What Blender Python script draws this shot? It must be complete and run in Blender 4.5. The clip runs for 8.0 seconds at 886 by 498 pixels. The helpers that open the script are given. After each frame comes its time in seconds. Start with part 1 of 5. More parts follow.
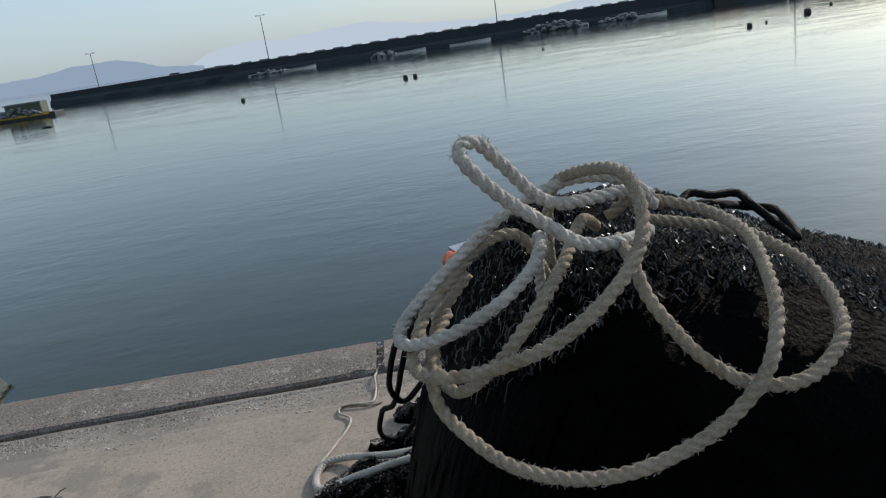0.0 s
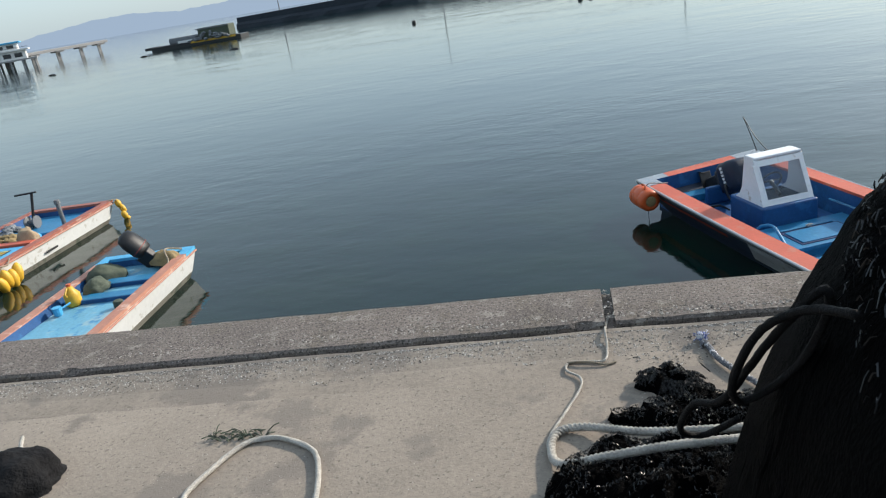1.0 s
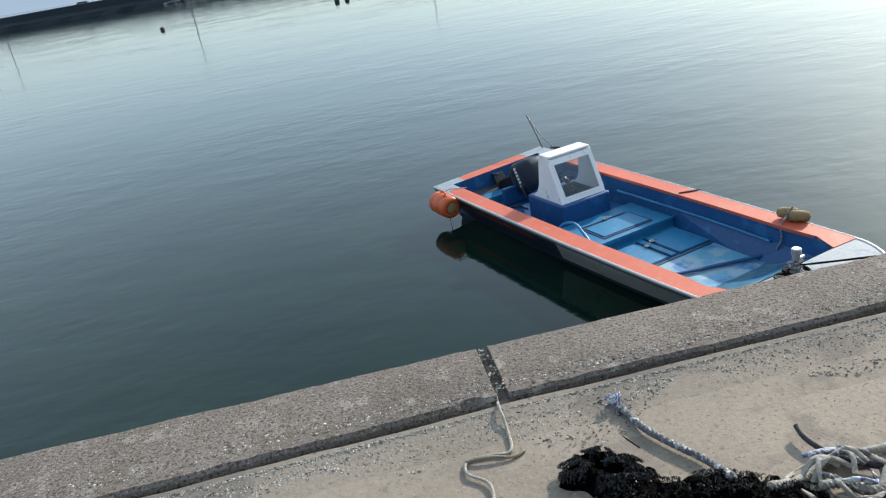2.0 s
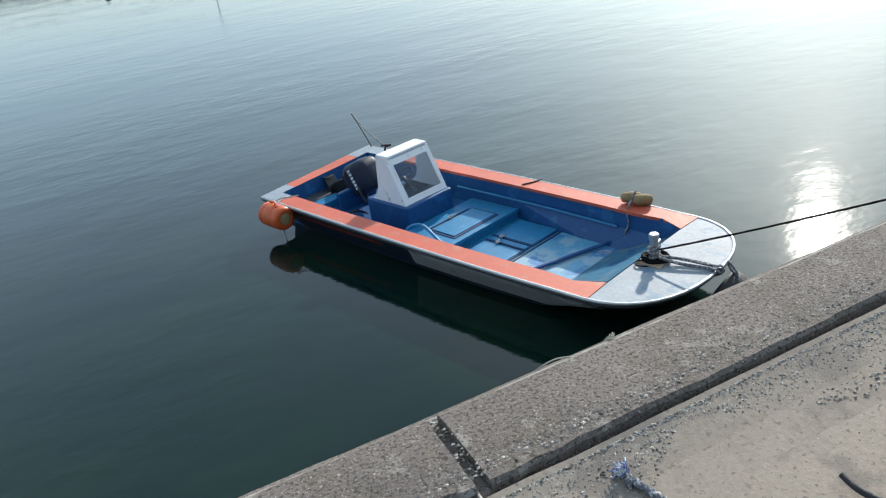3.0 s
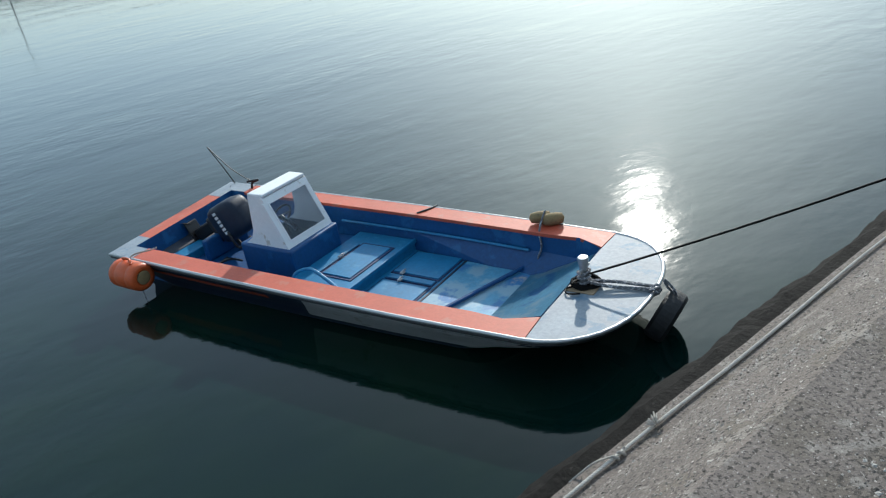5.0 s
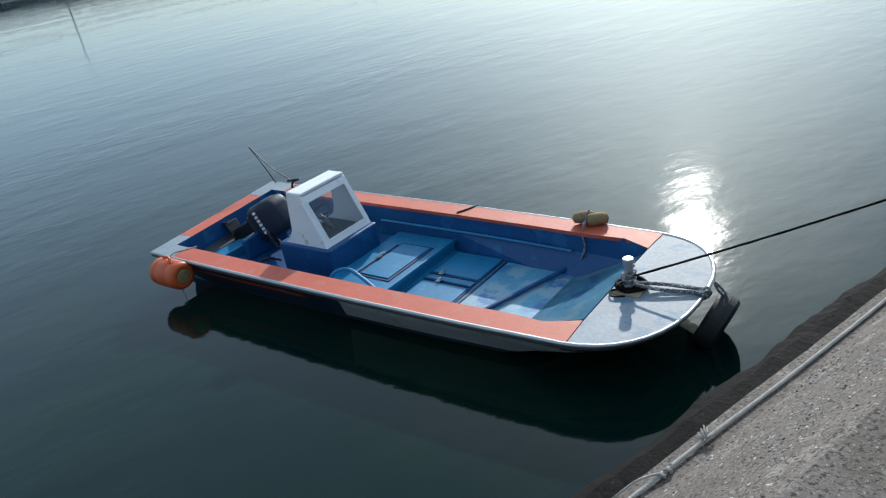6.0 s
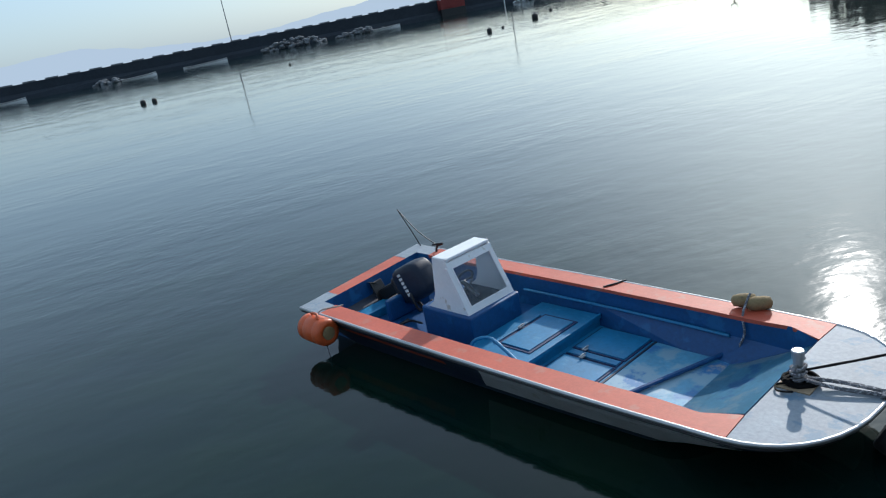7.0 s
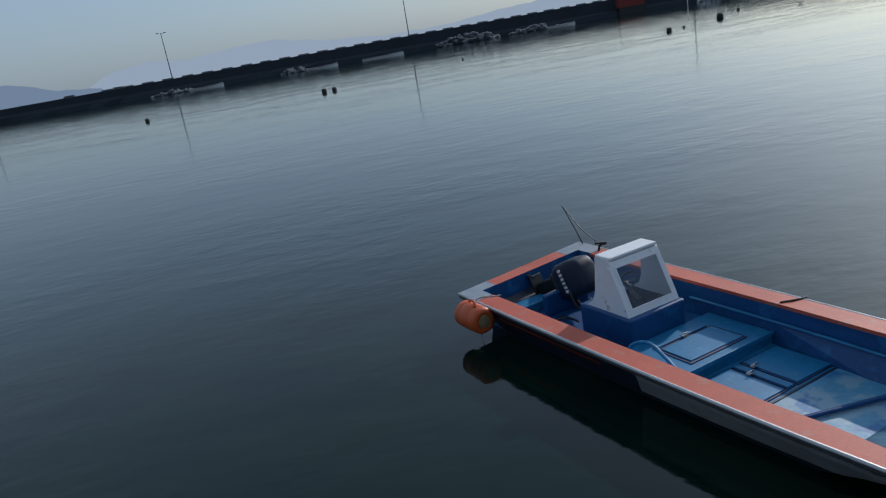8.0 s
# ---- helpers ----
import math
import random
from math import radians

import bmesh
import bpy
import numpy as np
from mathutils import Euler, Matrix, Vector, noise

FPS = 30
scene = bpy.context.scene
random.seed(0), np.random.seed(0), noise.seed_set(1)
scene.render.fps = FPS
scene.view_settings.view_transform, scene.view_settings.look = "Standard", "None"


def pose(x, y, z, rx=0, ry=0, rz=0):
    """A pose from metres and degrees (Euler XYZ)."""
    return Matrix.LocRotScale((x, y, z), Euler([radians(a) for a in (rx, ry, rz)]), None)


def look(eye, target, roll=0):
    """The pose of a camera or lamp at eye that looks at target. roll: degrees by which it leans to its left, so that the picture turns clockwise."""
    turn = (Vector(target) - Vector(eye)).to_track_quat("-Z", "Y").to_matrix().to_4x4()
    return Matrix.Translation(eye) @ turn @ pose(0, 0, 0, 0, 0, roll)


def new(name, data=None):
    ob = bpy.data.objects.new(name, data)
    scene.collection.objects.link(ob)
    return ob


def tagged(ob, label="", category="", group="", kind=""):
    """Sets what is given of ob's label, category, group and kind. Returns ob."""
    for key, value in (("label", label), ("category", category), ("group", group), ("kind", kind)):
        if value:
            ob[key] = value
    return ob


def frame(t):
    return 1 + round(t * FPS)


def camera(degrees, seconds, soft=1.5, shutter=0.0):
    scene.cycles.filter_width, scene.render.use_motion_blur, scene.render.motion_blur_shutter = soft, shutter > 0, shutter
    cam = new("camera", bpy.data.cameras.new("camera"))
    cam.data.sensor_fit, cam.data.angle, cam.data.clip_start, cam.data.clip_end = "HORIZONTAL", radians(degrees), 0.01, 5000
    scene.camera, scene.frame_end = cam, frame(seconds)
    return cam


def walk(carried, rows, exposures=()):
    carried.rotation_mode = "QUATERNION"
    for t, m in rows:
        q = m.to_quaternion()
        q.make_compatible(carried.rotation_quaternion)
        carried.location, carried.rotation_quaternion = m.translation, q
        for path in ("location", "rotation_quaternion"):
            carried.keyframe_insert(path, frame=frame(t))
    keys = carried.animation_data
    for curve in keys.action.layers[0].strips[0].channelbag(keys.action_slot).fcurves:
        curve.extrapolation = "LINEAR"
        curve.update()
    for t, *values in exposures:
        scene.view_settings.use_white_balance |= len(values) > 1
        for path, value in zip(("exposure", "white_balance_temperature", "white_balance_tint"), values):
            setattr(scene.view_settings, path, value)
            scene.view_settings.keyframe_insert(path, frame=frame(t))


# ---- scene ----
cam = camera(62.3, 8.0, soft=1.2)
PATH = [
    (0, (0.267, -3.438, 1.5), (0.344, -1.521, 0.936), -8.6),
    (0.2, (0.191, -3.403, 1.491), (0.123, -1.498, 0.887), -9.8),
    (0.3, (0.162, -3.38, 1.481), (-0.031, -1.494, 0.844), -9.7),
    (0.4, (0.133, -3.358, 1.472), (-0.107, -1.49, 0.799), -9.7),
    (0.5, (0.104, -3.335, 1.462), (-0.13, -1.475, 0.764), -9.6),
    (0.7, (0.053, -3.216, 1.447), (-0.237, -1.361, 0.756), -9.9),
    (0.8, (0.027, -3.156, 1.44), (-0.236, -1.284, 0.786), -10.1),
    (0.9, (-0.018, -3.085, 1.444), (-0.351, -1.245, 0.734), -9.9),
    (1, (-0.063, -3.014, 1.447), (-0.433, -1.171, 0.763), -9.8),
    (1.1, (-0.094, -2.945, 1.442), (-0.52, -1.127, 0.725), -9.6),
    (1.2, (-0.125, -2.876, 1.437), (-0.597, -1.068, 0.724), -9.4),
    (1.3, (-0.157, -2.807, 1.431), (-0.626, -1.002, 0.71), -9.1),
    (1.4, (-0.188, -2.738, 1.426), (-0.622, -0.923, 0.707), -8.9),
    (1.5, (-0.219, -2.669, 1.421), (-0.589, -0.839, 0.705), -8.7),
    (1.6, (-0.24, -2.583, 1.429), (-0.535, -0.75, 0.686), -8.9),
    (1.7, (-0.261, -2.497, 1.437), (-0.354, -0.647, 0.682), -9.2),
    (1.8, (-0.285, -2.411, 1.434), (-0.251, -0.566, 0.663), -9.5),
    (1.9, (-0.304, -2.352, 1.437), (-0.165, -0.519, 0.649), -9.6),
    (2, (-0.322, -2.292, 1.44), (-0.11, -0.458, 0.67), -9.7),
    (2.2, (-0.373, -2.122, 1.443), (-0.018, -0.322, 0.646), -9.9),
    (3.3, (-0.61, -1.459, 1.388), (0.202, 0.143, 0.508), -8.1),
    (3.5, (-0.653, -1.339, 1.378), (0.256, 0.199, 0.478), -7.8),
    (3.7, (-0.634, -1.196, 1.383), (0.326, 0.304, 0.473), -8.2),
    (3.8, (-0.624, -1.125, 1.386), (0.326, 0.385, 0.482), -8.4),
    (4, (-0.605, -0.982, 1.391), (0.351, 0.508, 0.459), -8.8),
    (4.2, (-0.609, -0.846, 1.379), (0.415, 0.599, 0.449), -8.2),
    (5.3, (-0.409, -0.627, 1.19), (0.623, 0.861, 0.341), -9.6),
    (5.5, (-0.373, -0.587, 1.156), (0.618, 0.932, 0.314), -9.8),
    (5.8, (-0.378, -0.585, 1.163), (0.581, 0.965, 0.339), -10.2),
    (6, (-0.381, -0.583, 1.168), (0.565, 0.965, 0.325), -10.4),
    (6.2, (-0.371, -0.571, 1.155), (0.523, 1.011, 0.32), -10.7),
    (6.3, (-0.367, -0.564, 1.148), (0.496, 1.041, 0.325), -10.8),
    (6.4, (-0.362, -0.558, 1.142), (0.468, 1.064, 0.317), -11.0),
    (6.5, (-0.357, -0.552, 1.135), (0.431, 1.088, 0.305), -11.1),
    (6.6, (-0.398, -0.533, 1.164), (0.351, 1.127, 0.339), -11.0),
    (6.7, (-0.44, -0.514, 1.194), (0.302, 1.152, 0.374), -10.8),
    (6.8, (-0.434, -0.494, 1.198), (0.283, 1.216, 0.451), -10.7),
    (6.9, (-0.449, -0.465, 1.216), (0.261, 1.275, 0.533), -10.8),
    (7, (-0.418, -0.436, 1.21), (0.279, 1.331, 0.585), -10.8),
    (7.1, (-0.419, -0.435, 1.206), (0.268, 1.351, 0.626), -10.7),
    (7.2, (-0.42, -0.434, 1.202), (0.274, 1.365, 0.67), -10.6),
    (7.3, (-0.421, -0.434, 1.197), (0.282, 1.372, 0.702), -10.5),
    (7.4, (-0.422, -0.433, 1.193), (0.272, 1.381, 0.714), -10.4),
    (7.5, (-0.423, -0.432, 1.189), (0.25, 1.39, 0.712), -10.3),
    (7.6, (-0.447, -0.452, 1.204), (0.169, 1.386, 0.715), -10.2),
    (7.7, (-0.472, -0.473, 1.218), (0.09, 1.38, 0.717), -10.1),
    (7.8, (-0.479, -0.457, 1.203), (-0.007, 1.417, 0.688), -10.0),
    (7.9, (-0.487, -0.441, 1.187), (-0.1, 1.447, 0.654), -9.8),
    (8, (-0.494, -0.425, 1.172), (-0.192, 1.471, 0.612), -9.7),
]
walk(cam, [(t, look(eye, target, roll)) for t, eye, target, roll in PATH], [(0.0, 0.0, 6600, 13), (0.5, 0.31, 6650, 12), (1.0, 0.36, 6700, 11), (1.5, 0.37, 6700, 11), (2.0, 0.53, 6650, 9), (3.5, 0.4, 6350, 8), (4.2, 0.3, 6300, 6), (5.5, 0.1, 6100, 7), (6.5, 0.08, 6050, 8), (7.0, 0.0, 6000, 10), (7.5, -0.32, 5950, 14), (8.0, -0.7, 6000, 14)])

# ---- light ----
SUN_AZ, SUN_EL = 37.5, 26.0
world = bpy.data.worlds.new("sky_world")
scene.world = world
world.use_nodes = True
wn = world.node_tree.nodes
wbg = wn["Background"]
sky = wn.new("ShaderNodeTexSky")
sky.sky_type = 'NISHITA'
sky.sun_disc = False
sky.sun_elevation = radians(SUN_EL)
sky.sun_rotation = radians(90 - SUN_AZ)
sky.air_density, sky.dust_density, sky.ozone_density = 1.0, 2.4, 4.0
haze = wn.new("ShaderNodeMix")
haze.data_type, haze.blend_type = 'RGBA', 'MIX'
haze.inputs["Factor"].default_value = 0.48
haze.inputs["B"].default_value = (4.75, 5.75, 6.25, 1)
tint = wn.new("ShaderNodeVectorMath")
tint.operation = 'MULTIPLY'
tint.inputs[1].default_value = (0.86, 1.0, 1.06)
world.node_tree.links.new(sky.outputs[0], tint.inputs[0])
world.node_tree.links.new(tint.outputs[0], haze.inputs["A"])
world.node_tree.links.new(haze.outputs["Result"], wbg.inputs[0])
wbg.inputs[1].default_value = 0.15
sun_way = Vector((math.cos(radians(SUN_EL)) * math.cos(radians(SUN_AZ)), math.cos(radians(SUN_EL)) * math.sin(radians(SUN_AZ)), math.sin(radians(SUN_EL))))
sun_data = bpy.data.lights.new("sun", 'SUN')
sun_data.energy, sun_data.angle, sun_data.color = 4.0, radians(0.55), (1.0, 0.92, 0.82)
sun_ob = new("sun", sun_data)
sun_ob.matrix_world = look(sun_way * 60, (0, 0, 0))


# ---- materials ----
def mat(name, base, rough=0.7, metal=0.0, var=0.15, scale=8.0, fine=60.0, bump=0.2, bump_scale=None, spots=None, spec=0.5, dist=0.01, coat=0.0):
    """A surface with two scales of colour variation and a fine relief; spots: (colour, coverage 0..1, scale) worn patches."""
    m = bpy.data.materials.new(name)
    m.use_nodes = True
    nt = m.node_tree
    n, l = nt.nodes, nt.links
    b = n["Principled BSDF"]
    b.inputs["Roughness"].default_value = rough
    b.inputs["Metallic"].default_value = metal
    b.inputs["Specular IOR Level"].default_value = spec
    b.inputs["Coat Weight"].default_value = coat
    tc = n.new("ShaderNodeTexCoord")
    info = n.new("ShaderNodeObjectInfo")
    shift = n.new("ShaderNodeVectorMath")
    shift.operation = 'ADD'
    l.new(tc.outputs["Object"], shift.inputs[0])
    sc = n.new("ShaderNodeVectorMath")
    sc.operation = 'SCALE'
    l.new(info.outputs["Random"], sc.inputs["Scale"])
    sc.inputs[0].default_value = (17.0, 9.0, 13.0)
    l.new(sc.outputs[0], shift.inputs[1])

    def noise_node(s, detail=5):
        t = n.new("ShaderNodeTexNoise")
        t.inputs["Scale"].default_value = s
        t.inputs["Detail"].default_value = detail
        t.inputs["Roughness"].default_value = 0.6
        l.new(shift.outputs[0], t.inputs["Vector"])
        return t
    big, small = noise_node(scale), noise_node(fine)
    add = n.new("ShaderNodeMath")
    add.operation = 'ADD'
    l.new(big.outputs[0], add.inputs[0])
    l.new(small.outputs[0], add.inputs[1])
    ramp = n.new("ShaderNodeMapRange")
    ramp.inputs["From Min"].default_value = 0.6
    ramp.inputs["From Max"].default_value = 1.4
    ramp.inputs["To Min"].default_value = 1 - var
    ramp.inputs["To Max"].default_value = 1 + var
    l.new(add.outputs[0], ramp.inputs["Value"])
    mul = n.new("ShaderNodeVectorMath")
    mul.operation = 'SCALE'
    mul.inputs[0].default_value = base
    l.new(ramp.outputs[0], mul.inputs["Scale"])
    colour = mul.outputs[0]
    for s_col, cover, s_scale in (spots or ()):
        t = noise_node(s_scale, 8)
        r = n.new("ShaderNodeMapRange")
        edge = 0.68 - 0.36 * cover
        r.inputs["From Min"].default_value = edge
        r.inputs["From Max"].default_value = edge + 0.06
        l.new(t.outputs[0], r.inputs["Value"])
        mx = n.new("ShaderNodeMix")
        mx.data_type = 'RGBA'
        l.new(r.outputs[0], mx.inputs["Factor"])
        l.new(colour, mx.inputs["A"])
        mx.inputs["B"].default_value = (*s_col, 1)
        colour = mx.outputs["Result"]
    l.new(colour, b.inputs["Base Color"])
    if bump:
        bt = noise_node(bump_scale or fine, 6)
        bn = n.new("ShaderNodeBump")
        bn.inputs["Strength"].default_value = bump
        bn.inputs["Distance"].default_value = dist
        l.new(bt.outputs[0], bn.inputs["Height"])
        l.new(bn.outputs[0], b.inputs["Normal"])
    return m


M_CURB = mat("curb_concrete", (0.150, 0.125, 0.110), 0.92, var=0.4, scale=2.2, fine=90, bump=0.45, bump_scale=90, dist=0.012, spots=[((0.135, 0.112, 0.092), 0.36, 5), ((0.23, 0.205, 0.18), 0.3, 9), ((0.055, 0.047, 0.04), 0.42, 85), ((0.40, 0.37, 0.33), 0.2, 130)])
M_PAVE = mat("pavement_concrete", (0.252, 0.213, 0.174), 0.92, var=0.28, scale=1.6, fine=55, bump=0.22, bump_scale=120, spots=[((0.19, 0.162, 0.137), 0.36, 3.5), ((0.15, 0.128, 0.107), 0.26, 60)])
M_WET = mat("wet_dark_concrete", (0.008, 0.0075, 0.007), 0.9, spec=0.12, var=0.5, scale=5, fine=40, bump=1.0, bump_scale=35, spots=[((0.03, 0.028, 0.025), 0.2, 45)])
M_ORANGE = mat("orange_gunwale_paint", (0.47, 0.085, 0.042), 0.6, var=0.16, scale=4, fine=40, bump=0.12, spots=[((0.42, 0.12, 0.075), 0.3, 5)])
M_BLUE = mat("blue_deck_paint", (0.004, 0.062, 0.19), 0.5, var=0.25, scale=3, fine=30, bump=0.15, spots=[((0.012, 0.10, 0.25), 0.3, 4)])
M_LBLUE = mat("worn_light_blue_paint", (0.014, 0.17, 0.34), 0.45, var=0.25, scale=3, fine=25, bump=0.12, spots=[((0.04, 0.215, 0.37), 0.2, 9)])
M_GUTTER = mat("dark_blue_groove", (0.004, 0.022, 0.085), 0.6, var=0.3, scale=4, fine=40, bump=0.1)
M_HULL = mat("white_hull_gelcoat", (0.62, 0.63, 0.62), 0.35, var=0.1, scale=3, fine=20, bump=0.05, spots=[((0.45, 0.44, 0.40), 0.22, 8)])
M_BLACKNET = mat("black_net", (0.0018, 0.0018, 0.002), 0.55, spec=0.015, var=0.5, scale=10, fine=120, bump=1.0, bump_scale=110, dist=0.02)
M_ROCK = mat("dark_rock", (0.013, 0.0135, 0.014), 0.85, var=0.5, scale=0.3, fine=2.5, bump=0.8, bump_scale=1.5, dist=0.3)
# the seawall's blue cast is distance haze mixed into its dark colour
M_SEAWALL = mat("hazy_dark_seawall", (0.017, 0.024, 0.033), 0.9, var=0.3, scale=0.2, fine=2, bump=0.3, dist=0.05)


def water_material():
    """Murky green water; wind ripples come and go in broad patches."""
    m = bpy.data.materials.new("harbour_water")
    m.use_nodes = True
    n, l = m.node_tree.nodes, m.node_tree.links
    b = n["Principled BSDF"]
    b.inputs["Roughness"].default_value = 0.055
    b.inputs["IOR"].default_value = 1.333
    tc = n.new("ShaderNodeTexCoord")
    mp = n.new("ShaderNodeMapping")
    mp.inputs["Rotation"].default_value = (0, 0, 0.5)
    mp.inputs["Scale"].default_value = (1.0, 1.7, 1.0)
    l.new(tc.outputs["Object"], mp.inputs["Vector"])

    def wave(scale, detail, rough=0.5):
        t = n.new("ShaderNodeTexNoise")
        t.inputs["Scale"].default_value = scale
        t.inputs["Detail"].default_value = detail
        t.inputs["Roughness"].default_value = rough
        l.new(mp.outputs[0], t.inputs["Vector"])
        return t.outputs[0]

    def spread(value, f0, f1, t0, t1):
        r = n.new("ShaderNodeMapRange")
        for k, v in zip(("From Min", "From Max", "To Min", "To Max"), (f0, f1, t0, t1)):
            r.inputs[k].default_value = v
        l.new(value, r.inputs["Value"])
        return r.outputs[0]

    def maths(op, a, v):
        k = n.new("ShaderNodeMath")
        k.operation = op
        l.new(a, k.inputs[0])
        if isinstance(v, float):
            k.inputs[1].default_value = v
        else:
            l.new(v, k.inputs[1])
        return k.outputs[0]
    # silt and weed clouds under the surface
    murk = n.new("ShaderNodeMix")
    murk.data_type = 'RGBA'
    l.new(spread(wave(0.55, 4, 0.6), 0.42, 0.68, 0.0, 1.0), murk.inputs["Factor"])
    murk.inputs["A"].default_value = (0.0016, 0.0120, 0.0104, 1)
    murk.inputs["B"].default_value = (0.0042, 0.0165, 0.0098, 1)
    l.new(murk.outputs["Result"], b.inputs["Base Color"])
    breeze = spread(wave(0.16, 3), 0.40, 0.62, 0.55, 1.5)
    height = maths('MULTIPLY', wave(0.22, 2), 0.036)
    for scale, amp, detail in ((1.1, 0.017, 2), (3.2, 0.0065, 2), (8.0, 0.0022, 2)):
        height = maths('ADD', height, maths('MULTIPLY', maths('MULTIPLY', wave(scale, detail), amp), breeze))
    bn = n.new("ShaderNodeBump")
    bn.inputs["Strength"].default_value = 1.0
    bn.inputs["Distance"].default_value = 0.5
    l.new(height, bn.inputs["Height"])
    l.new(bn.outputs[0], b.inputs["Normal"])
    return m


M_WATER = water_material()


# ---- shape helpers ----
def mesh_of(name, bm, material, smooth=False):
    bmesh.ops.recalc_face_normals(bm, faces=bm.faces)
    me = bpy.data.meshes.new(name)
    bm.to_mesh(me)
    bm.free()
    me.materials.append(material)
    if smooth:
        for p in me.polygons:
            p.use_smooth = True
    return me


def part(name, bm, material, parent, label="", smooth=False):
    ob = new(name, mesh_of(name, bm, material, smooth))
    ob.parent = parent
    return tagged(ob, label)


def thing(name, label, category, m=None, group="", kind=""):
    ob = new(name)
    if m is not None:
        ob.matrix_world = m
    return tagged(ob, label, category, group, kind)


def add_box(bm, x0, x1, y0, y1, z0, z1, bevel=0.0):
    r = bmesh.ops.create_cube(bm, size=1.0)
    for v in r["verts"]:
        v.co = Vector(((x0 + x1) / 2 + v.co.x * (x1 - x0), (y0 + y1) / 2 + v.co.y * (y1 - y0), (z0 + z1) / 2 + v.co.z * (z1 - z0)))
    if bevel:
        edges = {e for v in r["verts"] for e in v.link_edges}
        bmesh.ops.bevel(bm, geom=list(edges), offset=bevel, segments=2, affect='EDGES', profile=0.5)
    return bm


def box(x0, x1, y0, y1, z0, z1, bevel=0.0):
    return add_box(bmesh.new(), x0, x1, y0, y1, z0, z1, bevel)


def add_prism(bm, outline, z0, z1):
    """An outline of (x, y), or (x, y, dz), raised from z0 to z1."""
    lo = [bm.verts.new((p[0], p[1], z0)) for p in outline]
    hi = [bm.verts.new((p[0], p[1], z1)) for p in outline]
    bm.faces.new(lo[::-1])
    bm.faces.new(hi)
    for i in range(len(lo)):
        j = (i + 1) % len(lo)
        bm.faces.new((lo[i], lo[j], hi[j], hi[i]))
    return bm


def prism(outline, z0, z1):
    return add_prism(bmesh.new(), outline, z0, z1)


def add_sweep(bm, pts, r, sides=8, closed=False, cap=True, twist=0.0, lobes=0, depth=0.0):
    """A tube along points; lobes and twist lay strands round a rope."""
    pts = [Vector(p) for p in pts]
    n = len(pts)
    rings = []
    ref = Vector((0, 0, 1))
    first = (pts[1] - pts[0]).normalized()
    if abs(first.dot(ref)) > 0.9:
        ref = Vector((1, 0, 0))
    u = first.cross(ref).normalized()
    run = 0.0
    for i, p in enumerate(pts):
        a = pts[i - 1] if i or closed else p
        b = pts[(i + 1) % n] if i < n - 1 or closed else p
        d = (b - a).normalized()
        u = (u - d * u.dot(d)).normalized()
        v = d.cross(u)
        if i:
            run += (p - pts[i - 1]).length
        rad = r(i / (n - 1)) if callable(r) else r
        ring = []
        for k in range(sides):
            ang = 2 * math.pi * k / sides
            rr = rad * (1 + depth * (2 * abs(math.cos(lobes / 2 * (ang - twist * run))) - 1.2)) if lobes else rad
            ring.append(bm.verts.new(p + (u * math.cos(ang) + v * math.sin(ang)) * rr))
        rings.append(ring)
    for i in range(n if closed else n - 1):
        A, B = rings[i], rings[(i + 1) % n]
        for k in range(sides):
            bm.faces.new((A[k], A[(k + 1) % sides], B[(k + 1) % sides], B[k]))
    if cap and not closed:
        bm.faces.new(rings[0][::-1])
        bm.faces.new(rings[-1])
    return bm


def sweep(pts, r, **kw):
    return add_sweep(bmesh.new(), pts, r, **kw)


def spline(keys, per=10, closed=False):
    """A smooth line through the keys."""
    k = [Vector(p) for p in keys]
    n = len(k)
    out = []
    for i in range(n if closed else n - 1):
        p0 = k[(i - 1) % n] if closed or i else k[0]
        p1, p2 = k[i], k[(i + 1) % n]
        p3 = k[(i + 2) % n] if closed or i + 2 < n else k[-1]
        for s in range(per):
            t = s / per
            out.append(0.5 * (2 * p1 + (p2 - p0) * t + (2 * p0 - 5 * p1 + 4 * p2 - p3) * t * t + (3 * p1 - p0 - 3 * p2 + p3) * t ** 3))
    if not closed:
        out.append(k[-1])
    return out


def add_lathe(bm, profile, sides=16, m=None):
    """A profile of (radius, height) turned about the z axis, then moved by m."""
    m = m or Matrix()
    rings = [[bm.verts.new(m @ Vector((r * math.cos(2 * math.pi * k / sides), r * math.sin(2 * math.pi * k / sides), h))) for k in range(sides)] for r, h in profile]
    for A, B in zip(rings, rings[1:]):
        for k in range(sides):
            bm.faces.new((A[k], A[(k + 1) % sides], B[(k + 1) % sides], B[k]))
    bm.faces.new(rings[0][::-1])
    bm.faces.new(rings[-1])
    return bm


def lathe(profile, sides=16, m=None):
    return add_lathe(bmesh.new(), profile, sides, m)


# ---- large structure ----
WATER_Z = -1.95
GW = -1.55

bm = bmesh.new()
rings = []
for r in (0.0, 12.0, 40.0, 120.0, 400.0, 1500.0, 4500.0):
    rings.append([bm.verts.new((math.cos(a * math.pi / 24) * r, math.sin(a * math.pi / 24) * r, WATER_Z)) for a in range(48)] if r else [bm.verts.new((0, 0, WATER_Z))])
for k in range(48):
    bm.faces.new((rings[0][0], rings[1][k], rings[1][(k + 1) % 48]))
for A, B in zip(rings[1:], rings[2:]):
    for k in range(48):
        bm.faces.new((A[k], B[k], B[(k + 1) % 48], A[(k + 1) % 48]))
water = tagged(new("water", mesh_of("water", bm, M_WATER)), "calm grey-green harbour water with faint ripples", "water", kind="structure")
